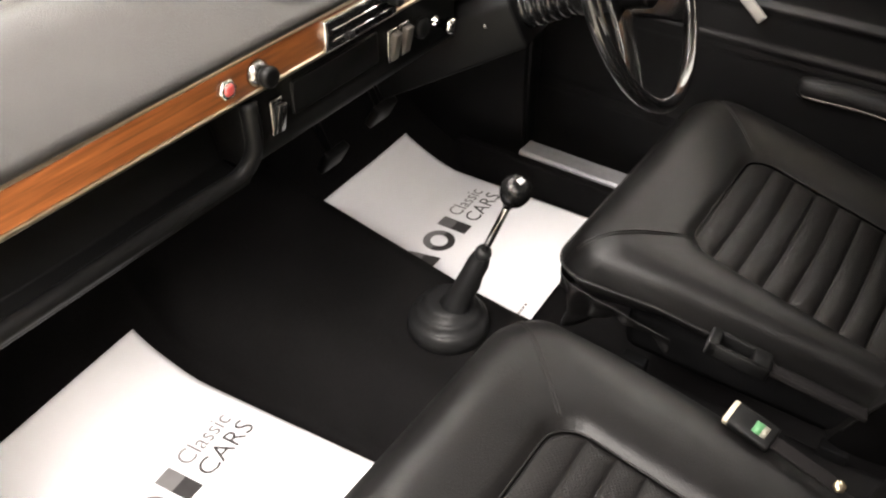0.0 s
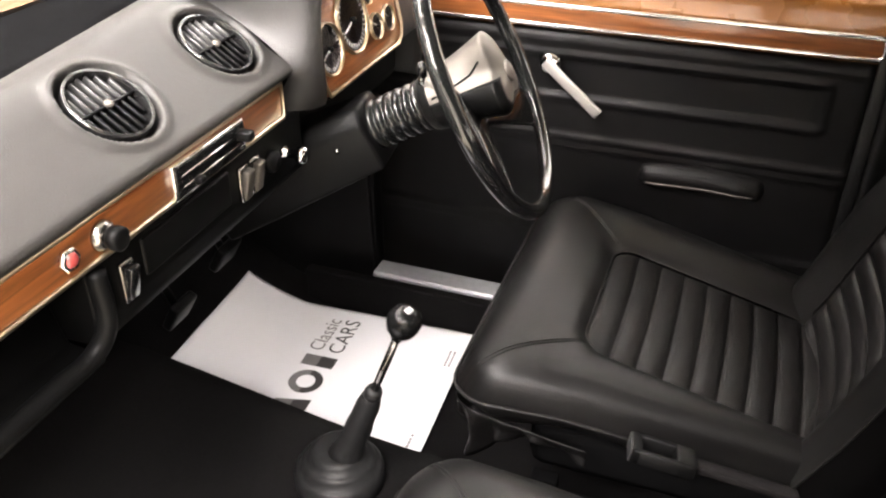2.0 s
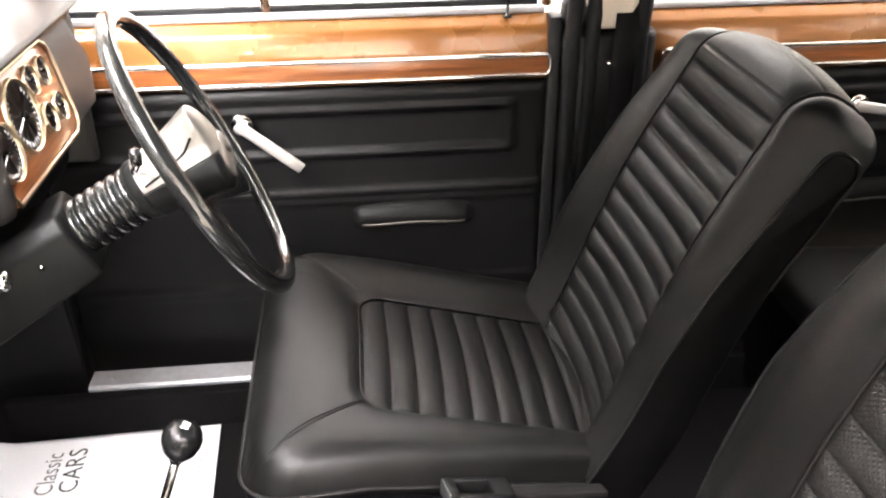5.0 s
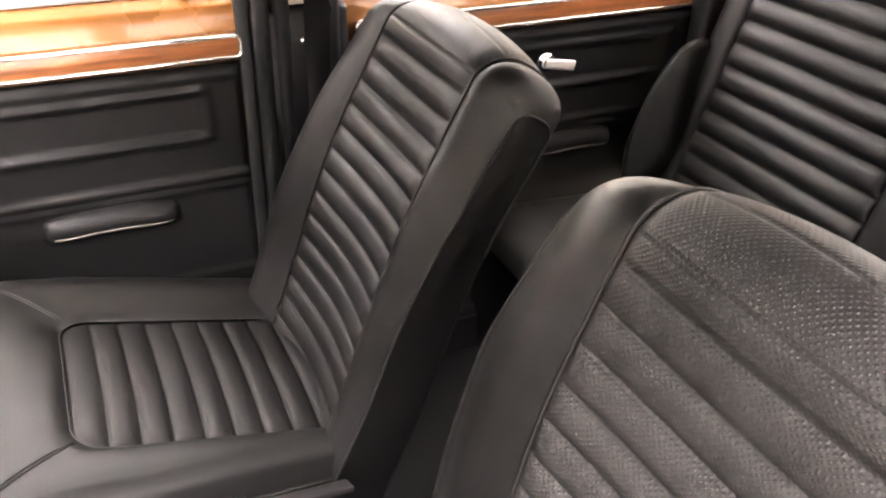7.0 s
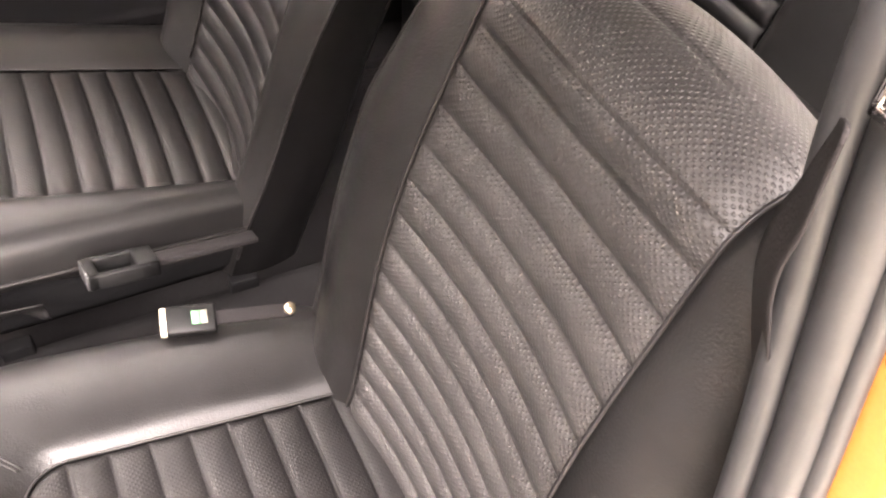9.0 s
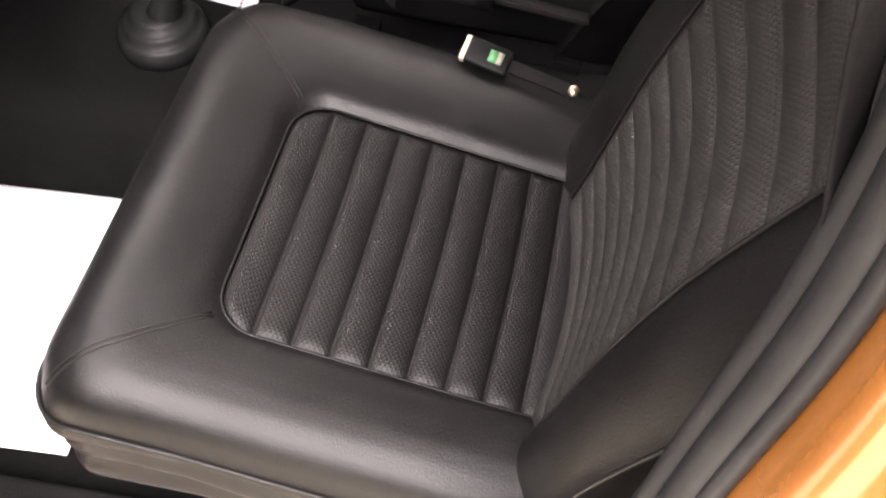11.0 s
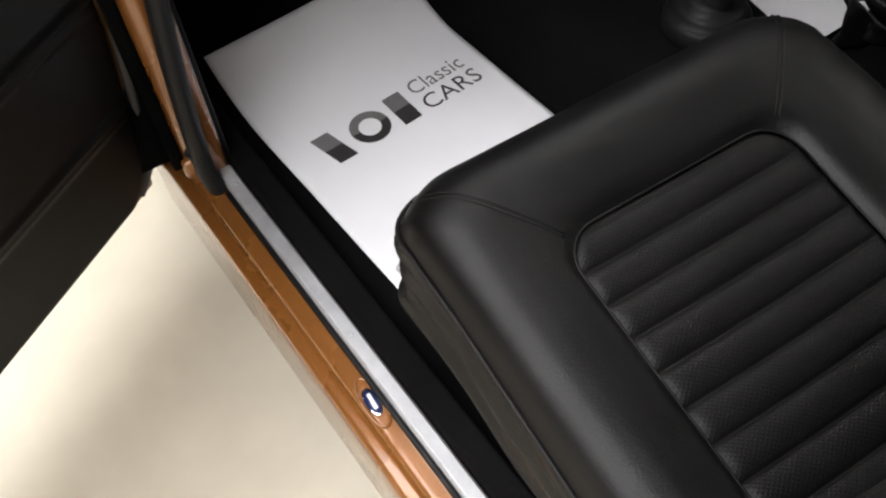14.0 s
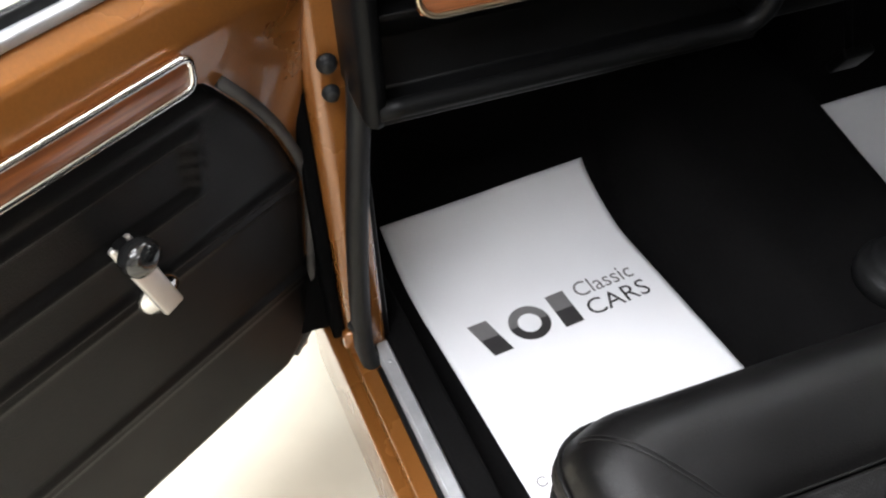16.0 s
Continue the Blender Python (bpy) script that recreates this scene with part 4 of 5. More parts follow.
# rear arm rest panel at the door side
side = thing("rear_side_pad", (0.62, -1.10, 0.50), "black vinyl padded side beside the rear seat back", "trim", kind="structure")
sheet("pad", lambda u, v: (0.02 + 0.03 * math.sin(math.pi * u) * math.sin(math.pi * v) * -1, lerp(0.01, -0.14, u), lerp(0.0, 0.33, v) * (1 - 0.62 * (1 - u) ** 2.4)), 20, 20, DOORVINYL, side, thick=0.02)
tube("piping", [(0.012, lerp(0.01, -0.14, k / 16), 0.33 * (1 - 0.62 * (1 - k / 16) ** 2.4)) for k in range(17)], 0.004, PIPING, side, 7)


part("edge_trim", box(0.040, 0.088, -0.235, -0.155, -0.05, 0.48, 0.01), DOORVINYL, side)


# ---------------------------------------------------------------- dashboard
dash = thing("dashboard", (0, 0.38, 0.9), "black padded dashboard with walnut strip, round vents and switches", "dashboard")
DY, DZ = 0.38, 0.9


def dpart(ob):
    if ob.parent == dash:
        ob.matrix_basis = Matrix.Translation((0, -DY, -DZ))
    return ob


def dash_profile(f):
    """Padded top from the lip above the walnut strip to the screen, as (y, z)."""
    c = DASH_CURVE
    k = f * (len(c) - 1)
    i = min(int(k), len(c) - 2)
    return c[i].lerp(c[i + 1], k - i)


DASH_CURVE = spline([(0, y, z) for y, z in ((0.392, 0.940), (0.378, 0.944), (0.371, 0.951), (0.374, 0.959), (0.386, 0.967), (0.412, 0.984), (0.440, 1.003), (0.468, 1.022), (0.495, 1.037), (0.520, 1.043), (0.548, 1.036), (0.568, 1.015), (0.585, 0.982))], 6)
VENTS = (-0.088, 0.112)
VC = Vector((0, 0.436, 1.000))
VT = Vector((0, math.cos(radians(34.5)), math.sin(radians(34.5))))
VN = Vector((0, -VT.z, VT.y))


def pad(u, v):
    """Pad surface with a raised rim and well round each vent, swelling into the binnacle hood."""
    x = lerp(-0.655, 0.172, u)
    p = dash_profile(v).copy()
    p.x = x
    far = max(0.0, min(1.0, (0.12 - x) / 0.27)) * max(0.0, min(1.0, (p.y - 0.455) / 0.06))
    p += Vector((0, -0.014, -0.014)) * far
    for vx in VENTS:
        d = p - VC - Vector((vx, 0, 0))
        r = math.hypot(d.x, d.dot(VT))
        if abs(d.dot(VN)) < 0.05:
            h = 0.0035 * math.exp(-((r - 0.058) / 0.007) ** 2) - 0.030 * (1 if r < 0.0480 else max(0, 1 - (r - 0.0480) / 0.006))
            p += VN * h
    return p


dpart(sheet("pad", pad, 260, 110, PAD, dash, "black vinyl crash pad, softly grained"))


def vent(vx):
    at = Matrix.Translation((vx, VC.y, VC.z)) @ Matrix(((1, 0, 0, 0), (0, VT.y, VN.y, 0), (0, VT.z, VN.z, 0), (0, 0, 0, 1))) @ Matrix.Scale(0.90, 4)
    v = dpart(lathe("vent", [(0.0455, -0.026), (0.0505, -0.020), (0.0525, -0.002), (0.0515, 0.002), (0.0490, 0.0015), (0.0470, -0.004), (0.0460, -0.016)], GLOSSBLACK, dash, at, 40, "round eyeball air vent with black slats", False))
    dpart(lathe("rim", [(0.0475, -0.003), (0.0480, 0.0015), (0.0488, 0.0024), (0.0497, 0.0022), (0.0500, 0.0008)], GLOSSBLACK, v, at, 40, caps=False))
    dpart(lathe("bowl", [(0.0455, -0.026), (0.0, -0.028)], PLASTIC, v, at, 24))
    for k in range(-3, 4):
        c = k * 0.0120
        h = math.sqrt(0.0455 ** 2 - c * c)
        for a, b, tip in ((-h, -0.002, -30), (0.002, h, 14)):
            m = at @ Matrix.Translation((c, (a + b) / 2, -0.009)) @ pose(0, 0, 0, 0, tip, 0)
            # upper slats paler for the light they catch, lower ones left dark
            dpart(part("slat", box(-0.0016, 0.0016, -(b - a) / 2, (b - a) / 2, -0.0060, 0.0060, 0.0004, 1, m), PALEBLACK if a > 0 else PLASTIC, v))
    dpart(part("crossbar", box(-0.046, 0.046, -0.0016, 0.0016, -0.014, -0.002, 0.0008, 1, at), PLASTIC, v))
    dpart(lathe("thumb_wheel", [(0.0060, -0.004), (0.0060, 0.000), (0.0045, 0.002), (0, 0.002)], SATIN, v, at, 18))
    return v


for vx in VENTS:
    vent(vx)

# walnut strip with gilt edges, rounded at its outer end
strip = dpart(part("wood_strip", box(-0.605, 0.150, 0.378, 0.392, 0.899, 0.942, 0.0025), WOOD_X, dash, "varnished walnut strip with bright edges"))
lp = []
for cx, cz, q in ((-0.585, 0.922, 90), (-0.585, 0.919, 180)):
    for k in range(7):
        g = radians(q + 90 * k / 6)
        lp.append((cx + 0.0215 * math.cos(g), 0.3775, cz + 0.0215 * math.sin(g)))
dpart(tube("bright_edge", [(0.150, 0.3775, 0.9435), *lp, (0.150, 0.3775, 0.8975)], 0.0030, BRASS, strip, 8, True))
red = dpart(lathe("warning_lamp", [(0.0125, 0), (0.0125, 0.004), (0.0105, 0.006), (0.008, 0.006)], CHROME, strip, pose(-0.246, 0.378, 0.920, 90, 0, 0), 6, "red lamp in a chrome hexagon bezel"))
dpart(lathe("lens", [(0.008, 0.003), (0.0075, 0.007), (0.004, 0.0095), (0, 0.010)], RED, red, pose(-0.246, 0.378, 0.920, 90, 0, 0), 16))
ch = dpart(lathe("cigar_lighter", [(0.0155, 0), (0.0155, 0.003), (0.0125, 0.006), (0.0110, 0.009)], STEEL, strip, pose(-0.199, 0.378, 0.919, 90, 0, 0), 22, "black knob in a chrome collar"))
dpart(lathe("knob", [(0.0085, 0.006), (0.0085, 0.010), (0.0115, 0.012), (0.0125, 0.017), (0.0120, 0.023), (0.0085, 0.025), (0, 0.0245)], PLASTIC, ch, pose(-0.199, 0.378, 0.919, 90, 0, 0), 22))

# heater control panel
heat = dpart(part("heater_control", box(-0.090, 0.050, 0.3715, 0.386, 0.898, 0.938, 0.002), CHROME, dash, "heater slides in a bright frame"))
dpart(part("face", box(-0.0875, 0.0475, 0.3700, 0.38, 0.9005, 0.9355, 0.001), GLOSSBLACK, heat))
for z in (0.911, 0.924):
    dpart(part("slot", box(-0.078, 0.038, 0.3690, 0.374, z - 0.0009, z + 0.0009, 0.0004, 1), CHROME, heat))
dpart(part("slide", box(0.028, 0.042, 0.352, 0.372, 0.918, 0.930, 0.003), PLASTIC, heat))
dpart(part("slide", box(-0.060, -0.048, 0.360, 0.372, 0.906, 0.914, 0.003), PLASTIC, heat))

# lower dash panel, rounded fascia with switches
low = [(0.392, 0.900), (0.384, 0.893), (0.384, 0.830), (0.379, 0.818), (0.383, 0.806), (0.40, 0.800), (0.46, 0.80), (0.46, 0.90)]
dpart(extrude("lower_fascia", low, -0.225, 0.205, PLASTIC, dash, r=0.004, smooth=True))
dpart(part("radio_plate", box(-0.145, 0.02, 0.380, 0.386, 0.838, 0.882, 0.003), PLASTIC, dash, "blank black radio plate"))
for x0, w in ((-0.184, 0.021), (0.040, 0.021), (0.066, 0.021)):
    sw = dpart(part("rocker_switch", box(x0, x0 + w, 0.379, 0.386, 0.828, 0.874, 0.002), STEEL, dash, "dull chrome rocker switch"))
    m = Matrix.Translation((x0 + w / 2, 0.378, 0.851)) @ pose(0, 0, 0, 12, 0, 0)
    dpart(part("rocker", box(-w / 2 + 0.003, w / 2 - 0.003, -0.006, 0.004, -0.020, 0.020, 0.002, 2, m), GLOSSBLACK if x0 < 0 else SATIN, sw))
lk = dpart(lathe("pull_knob", [(0.009, 0), (0.009, 0.003), (0.007, 0.005), (0.006, 0.020), (0.0105, 0.022), (0.0115, 0.030), (0.009, 0.034), (0, 0.035)], CHROME, dash, pose(0.152, 0.384, 0.847, 90, 0, 0), 20, "chrome pull knob"))
lk = dpart(lathe("ignition_switch", [(0.015, 0), (0.015, 0.006), (0.011, 0.010), (0, 0.009)], PLASTIC, dash, pose(0.118, 0.384, 0.850, 90, 0, 0), 20, "black ignition lock"))

# parcel tray side of the dash below the strip
tray = [(0.392, 0.900), (0.398, 0.890), (0.440, 0.850), (0.425, 0.800), (0.40, 0.797), (0.388, 0.806), (0.380, 0.801), (0.384, 0.785), (0.41, 0.778), (0.60, 0.79), (0.60, 0.90)]
dpart(extrude("parcel_tray", tray, -0.655, -0.225, PLASTIC, dash, r=0.003, smooth=True))
dpart(tube("tray_lip", spline([(-0.650, 0.388, 0.800), (-0.45, 0.384, 0.803), (-0.30, 0.384, 0.803), (-0.245, 0.380, 0.806), (-0.222, 0.374, 0.835), (-0.218, 0.378, 0.890)], 8), 0.0105, PLASTIC, dash, 10, label="rounded black lip of the parcel tray"))
dpart(part("dash_end", box(-0.665, -0.640, 0.38, 0.58, 0.78, 1.03, 0.012), PLASTIC, dash))
dpart(part("back_panel", box(-0.65, 0.65, 0.585, 0.61, 0.72, 0.98, 0.01), PLASTIC, dash))

# instrument binnacle


def hood(u, v):
    """Padded hood: rises from the dash line and curls round the dials."""
    x = lerp(0.250, 0.655, u)
    k = min(1, max(0, (0.655 - x) / 0.04)) ** 0.5
    base = dash_profile(v)
    hoodline = HOOD_CURVE
    q = v * (len(hoodline) - 1)
    i = min(int(q), len(hoodline) - 2)
    h = hoodline[i].lerp(hoodline[i + 1], q - i)
    p = base.lerp(h, k)
    p.x = x
    return p


FN = Vector((0, -math.cos(radians(12)), math.sin(radians(12)))) * 1.0
FT = Vector((0, math.sin(radians(12)), math.cos(radians(12))))


def at_face(x, h, w=0.0):
    """A place on the dial face: x across, h up the face, w out of it."""
    return Vector((x, 0.352, 0.905)) + FT * h + FN * w


HOOD_CURVE = spline([(0, 0.42, 0.900), *[at_face(0, h, w) for h, w in ((-0.010, -0.02), (-0.004, -0.008), (0.05, -0.007), (0.09, -0.007), (0.118, -0.006), (0.126, 0.006), (0.132, 0.022), (0.138, 0.026), (0.146, 0.018))], (0, 0.400, 1.059), (0, 0.45, 1.056), (0, 0.50, 1.048), (0, 0.54, 1.034), (0, 0.57, 1.01), (0, 0.585, 0.982)], 6)
dpart(sheet("hood", hood, 110, 90, PAD, dash, "black padded instrument hood"))


COWL_BASE = spline([(0.166, 0.396, 0.895), (0.166, 0.386, 0.925), (0.168, 0.374, 0.951), (0.175, 0.391, 0.970), (0.178, 0.438, 1.001), (0.170, 0.478, 1.027), (0.156, 0.502, 1.038), (0.140, 0.520, 1.042), (0.130, 0.548, 1.035), (0.130, 0.585, 0.980)], 8)
COWL_LIP = spline([at_face(0.224, -0.014, -0.006), at_face(0.217, 0.000, 0.004), at_face(0.213, 0.030, 0.012), at_face(0.218, 0.070, 0.016), at_face(0.229, 0.108, 0.020), at_face(0.241, 0.134, 0.024), at_face(0.249, 0.146, 0.018), (0.252, 0.400, 1.059), (0.252, 0.480, 1.052), (0.252, 0.585, 0.980)], 8)


def cowl(u, v):
    """Left cheek of the hood: swells from the pad and turns in round the dial plate."""
    k = v * (len(COWL_BASE) - 1)
    i = min(int(k), len(COWL_BASE) - 2)
    a = COWL_BASE[i].lerp(COWL_BASE[i + 1], k - i)
    b = COWL_LIP[i].lerp(COWL_LIP[i + 1], k - i)
    low = max(0.0, min(1.0, (0.72 - v) / 0.3))
    if u < 0.85:
        k = u / 0.85
        gap = b - a
        c = a + Vector((gap.x * 0.30, gap.y * 0.42, gap.z * 0.15))
        e = b + Vector((-gap.x * 0.55, -gap.y * 0.02, -gap.z * 0.25)) + FN * 0.004 * low
        return a * (1 - k) ** 3 + c * 3 * k * (1 - k) ** 2 + e * 3 * k * k * (1 - k) + b * k ** 3
    k = (u - 0.85) / 0.15
    return b + Vector((0.006 * math.sin(k * math.pi / 2), 0, 0)) - FN * (0.030 * (1 - math.cos(k * math.pi / 2)) * low)


dpart(sheet("cowl", cowl, 50, 90, PAD, dash, "black padded cheek of the instrument hood"))
FACE = Matrix(((1, 0, 0, 0.021), (0, FT.y, FN.y, 0.352), (0, FT.z, FN.z, 0.905), (0, 0, 0, 1)))
DIALS = [(0.228, 0.052, 0.034), (0.308, 0.068, 0.044), (0.368, 0.093, 0.0185), (0.414, 0.091, 0.0185), (0.376, 0.040, 0.0185), (0.421, 0.040, 0.0185)]


def binnacle():
    """Walnut plate round the dials, cut by its holes, with gilt rims."""
    d = dpart(part("dial_plate", box(0.196, 0.460, -0.004, 0.122, -0.004, 0.004, 0.003, 2, FACE), WOOD_X, dash, "walnut dial plate edged in gilt"))
    e = [(0.197, 0.010), (0.204, -0.004), (0.440, -0.006), (0.456, 0.003), (0.463, 0.016), (0.465, 0.096), (0.458, 0.114), (0.442, 0.123), (0.206, 0.124), (0.197, 0.112)]
    dpart(tube("plate_edge", [FACE @ Vector((x, h, 0.005)) for x, h in e], 0.0032, BRASS, d, 8, True))
    for x, h, r in DIALS:
        m = FACE @ Matrix.Translation((x, h, 0.0))
        g = dpart(lathe("gauge", [(r * 0.95, 0.0055), (r * 0.99, 0.010), (r * 1.03, 0.010), (r * 1.05, 0.004)], BRASS, dash, m, 32, "round black gauge in a gilt rim", False))
        dpart(lathe("dial", [(r * 0.94, 0.0058), (0, 0.0058)], DIAL, g, m, 32))
        nt = 24 if r > 0.03 else 10
        for k in range(nt):
            a = radians(-225 + 270 * k / (nt - 1))
            mm = m @ pose(0, 0, 0.0062, 0, 0, math.degrees(a)) @ Matrix.Translation((r * 0.80, 0, 0))
            dpart(part("mark", box(-r * 0.07, r * 0.07, -r * 0.012, r * 0.012, -0.0002, 0.0002, 0, 1, mm), WHITEP, g, smooth=False))
        mm = m @ pose(0, 0, 0.0075, 0, 0, 200 if r > 0.03 else 140)
        dpart(part("needle", box(-r * 0.1, r * 0.72, -r * 0.018, r * 0.018, -0.0004, 0.0004, 0, 1, mm), WHITEP, g, smooth=False))
        dpart(lathe("boss", [(r * 0.12, 0.0055), (r * 0.12, 0.010), (r * 0.08, 0.012), (0, 0.012)], PLASTIC, g, m, 14))


binnacle()
dpart(part("binnacle_body", box(0.185, 0.64, 0.42, 0.58, 0.78, 0.915, 0.02), PLASTIC, dash))
dpart(part("dash_end", box(0.635, 0.66, 0.38, 0.58, 0.78, 1.02, 0.012), PAD, dash))

# ---------------------------------------------------------------- steering
ALPHA = 27.0
steer = thing("steering_wheel", (0.30, 0.150, 0.926), "gloss black steering wheel with satin silver hub and column", "steering wheel")
SM = pose(0, 0, 0, 0, 0, 8) @ pose(0, 0, 0, 90 - ALPHA, 0, 0)  # local z runs up the column towards the driver
R = 0.184
tube("rim", [SM @ Vector((R * math.cos(2 * math.pi * k / 96), R * math.sin(2 * math.pi * k / 96), 0.0)) for k in range(96)], 0.0112, GLOSSBLACK, steer, 16, True, "gloss black rim")


def spoke(q, w0, w1):
    """One pressed spoke: wide at the hub, narrowing to the rim, dished away from the driver."""
    def fn(u, v):
        r = lerp(0.030, R - 0.006, v)
        w = lerp(w0, w1, v ** 0.7) * (u - 0.5) * 2
        h = -0.002 - 0.030 * (1 - v) ** 1.5 + 0.003 * (1 - (2 * u - 1) ** 2)
        c, s_ = math.cos(radians(q)), math.sin(radians(q))
        return SM @ Vector((r * c - w * s_, r * s_ + w * c, h))
    return fn


for q in (-38, 218):
    sheet("spoke", spoke(q, 0.052, 0.026), 10, 24, GLOSSBLACK, steer, "gloss black spoke", thick=0.005)


def hub(u, v):
    """Hub cover: round at the column, three-cornered at the driver's end, gently domed."""
    q = 2 * math.pi * u
    tri = 1 + 0.24 * math.cos(3 * (q - math.pi / 2))
    if v < 0.62:
        k = v / 0.62
        r = lerp(0.040, 0.050 * tri, k ** 1.4)
        h = lerp(-0.078, 0.012, k)
    else:
        k = (v - 0.62) / 0.38
        r = 0.050 * tri * math.cos(k * math.pi / 2)
        h = 0.012 + 0.016 * math.sin(k * math.pi / 2)
    return SM @ Vector((r * math.cos(q), r * math.sin(q), h))


sheet("hub_cover", hub, 72, 50, SATIN, steer, "satin silver three-cornered hub cover")
sheet("hub_base", lambda u, v: SM @ (1.03 * (SM.inverted() @ hub(lerp(0.47, 1.02, u), lerp(0.0, 0.80, v)))), 36, 30, PLASTIC, steer, "black lower part of the hub", thick=0.003)
lathe("emblem", [(0.015, 0.024), (0.015, 0.029), (0.012, 0.031), (0, 0.0315)], SATIN, steer, SM, 28)
tube("hub_groove", [hub(u, v) for u, v in ((0.445, 0.04), (0.435, 0.18), (0.42, 0.32), (0.40, 0.45), (0.36, 0.56))], 0.0016, PLASTIC, steer, 6, label="dark groove in the hub cover")
lathe("collar", [(0.030, -0.062), (0.038, -0.066), (0.0395, -0.072), (0.0395, -0.088), (0.036, -0.094), (0.030, -0.095)], PLASTIC, steer, SM, 36, "black plastic collar")
prof = []
for k in range(6):
    z = -0.092 - 0.0146 * k
    prof += [(0.0275, z), (0.0325, z - 0.0016), (0.0352, z - 0.0043), (0.0358, z - 0.0073), (0.0352, z - 0.0103), (0.0325, z - 0.0130), (0.0275, z - 0.0146)]
lathe("corrugated_boot", prof, BOOTBLACK, steer, SM, 36, "shiny black corrugated rubber boot")
sh = [(-0.046, -0.05), (0.046, -0.05), (0.050, 0.02), (0.036, 0.042), (-0.036, 0.042), (-0.050, 0.02)]
b = bmesh.new()
v0 = [b.verts.new(SM @ Vector((x, y, -0.176))) for x, y in sh]
v1 = [b.verts.new(SM @ Vector((x * 1.12, y * 1.25 - 0.008, -0.46))) for x, y in sh]
for k in range(6):
    b.faces.new((v0[k], v0[(k + 1) % 6], v1[(k + 1) % 6], v1[k]))
b.faces.new(v0)
b.faces.new(v1[::-1])
bmesh.ops.bevel(b, geom=b.edges[:], offset=0.006, segments=2, profile=0.5, affect="EDGES")
shroud = part("column_shroud", b, PLASTIC, steer, "black column shroud")
lathe("screw", [(0.0035, 0), (0.003, 0.0015), (0, 0.002)], CHROME, shroud, SM @ pose(-0.052, 0.0, -0.225, 0, -90, 0), 10)
tube("stalk", [SM @ Vector((-0.04, 0.03, -0.062)), SM @ Vector((-0.08, 0.05, -0.058)), SM @ Vector((-0.115, 0.065, -0.04))], 0.0042, CHROME, steer, 8, label="chrome indicator stalk")
lathe("stalk_tip", [(0.006, 0), (0.007, 0.012), (0.005, 0.018), (0, 0.019)], GLOSSBLACK, steer, Matrix.Translation(SM @ Vector((-0.115, 0.065, -0.04))), 12)


# ---------------------------------------------------------------- gear lever
gear = thing("gear_lever", (0.042, 0.279, 0.410), "black gear lever with round knob on a stepped rubber gaiter", "gear lever")
tilt = (Vector((0.017, 0.163, 0.722)) - Vector((0.042, 0.279, 0.410))).normalized()
lathe("gaiter", [(0.065, -0.02), (0.065, 0.000), (0.063, 0.010), (0.058, 0.015), (0.053, 0.016), (0.053, 0.025), (0.047, 0.030), (0.041, 0.031), (0.040, 0.040), (0.034, 0.044), (0.029, 0.045)], RUBBER, gear, n=40, label="stepped black rubber gaiter")


def on(h, dx=0.0, dy=0.0):
    return tilt * h + Vector((dx, dy, 0))


tube("boot", [on(0.035), on(0.055, 0.002), on(0.085, -0.002), on(0.110, 0.003), on(0.135, -0.001), on(0.160, 0.002), on(0.180), on(0.187)], [0.027, 0.022, 0.0180, 0.0190, 0.0165, 0.0165, 0.0135, 0.0115], RUBBER, gear, 18, label="creased black rubber boot")
tube("collar", [on(0.185), on(0.191), on(0.199)], [0.0125, 0.0125, 0.010], RUBBER, gear, 14)
tube("shaft", [on(0.19), on(0.22), on(0.31)], [0.0058, 0.0054, 0.0050], STEEL, gear, 12, label="polished steel shaft")
kz = Matrix.Translation(on(0.302)) @ tilt.to_track_quat("Z", "Y").to_matrix().to_4x4() @ Matrix.Scale(0.82, 4)
lathe("knob", [(0.009, 0.0), (0.010, 0.006), (0.015, 0.012), (0.022, 0.022), (0.0255, 0.034), (0.026, 0.042), (0.0235, 0.052), (0.018, 0.059), (0.010, 0.063), (0, 0.064)], KNOBBLACK, gear, kz, 28, "gloss black round knob")
pat = box(-0.0050, -0.0043, -0.005, 0.005, 0.0630, 0.0644, 0, 1, kz)
for q in ((-0.0004, 0.0004, -0.005, 0.005), (0.0043, 0.0050, -0.005, 0.005), (-0.0050, 0.0050, -0.0004, 0.0004)):
    box(*q, 0.0630, 0.0644, 0, 1, kz, bm=pat)
part("shift_pattern", pat, WHITEP, gear, "white shift pattern on the knob", smooth=False)


# ---------------------------------------------------------------- paper floor mats
def mat_place(corner, turn, w, length):
    """Sheet of paper on the carpet from its rear left corner, turned a little, curling up the toe board."""
    c, s_ = math.cos(radians(turn)), math.sin(radians(turn))

    def fn(u, v):
        d = v * length
        k = max(0.0, d - 0.34)
        x, y = corner[0] + u * w * c - (d - 0.5 * k * k) * s_, corner[1] + u * w * s_ + (d - 0.5 * k * k) * c
        return Vector((x, y, max(0.282 + 1.9 * k * k, carpet_height(0.45, y) + 0.006) + 0.002 * noise.noise(Vector((x * 6, y * 6, 0)))))
    return fn


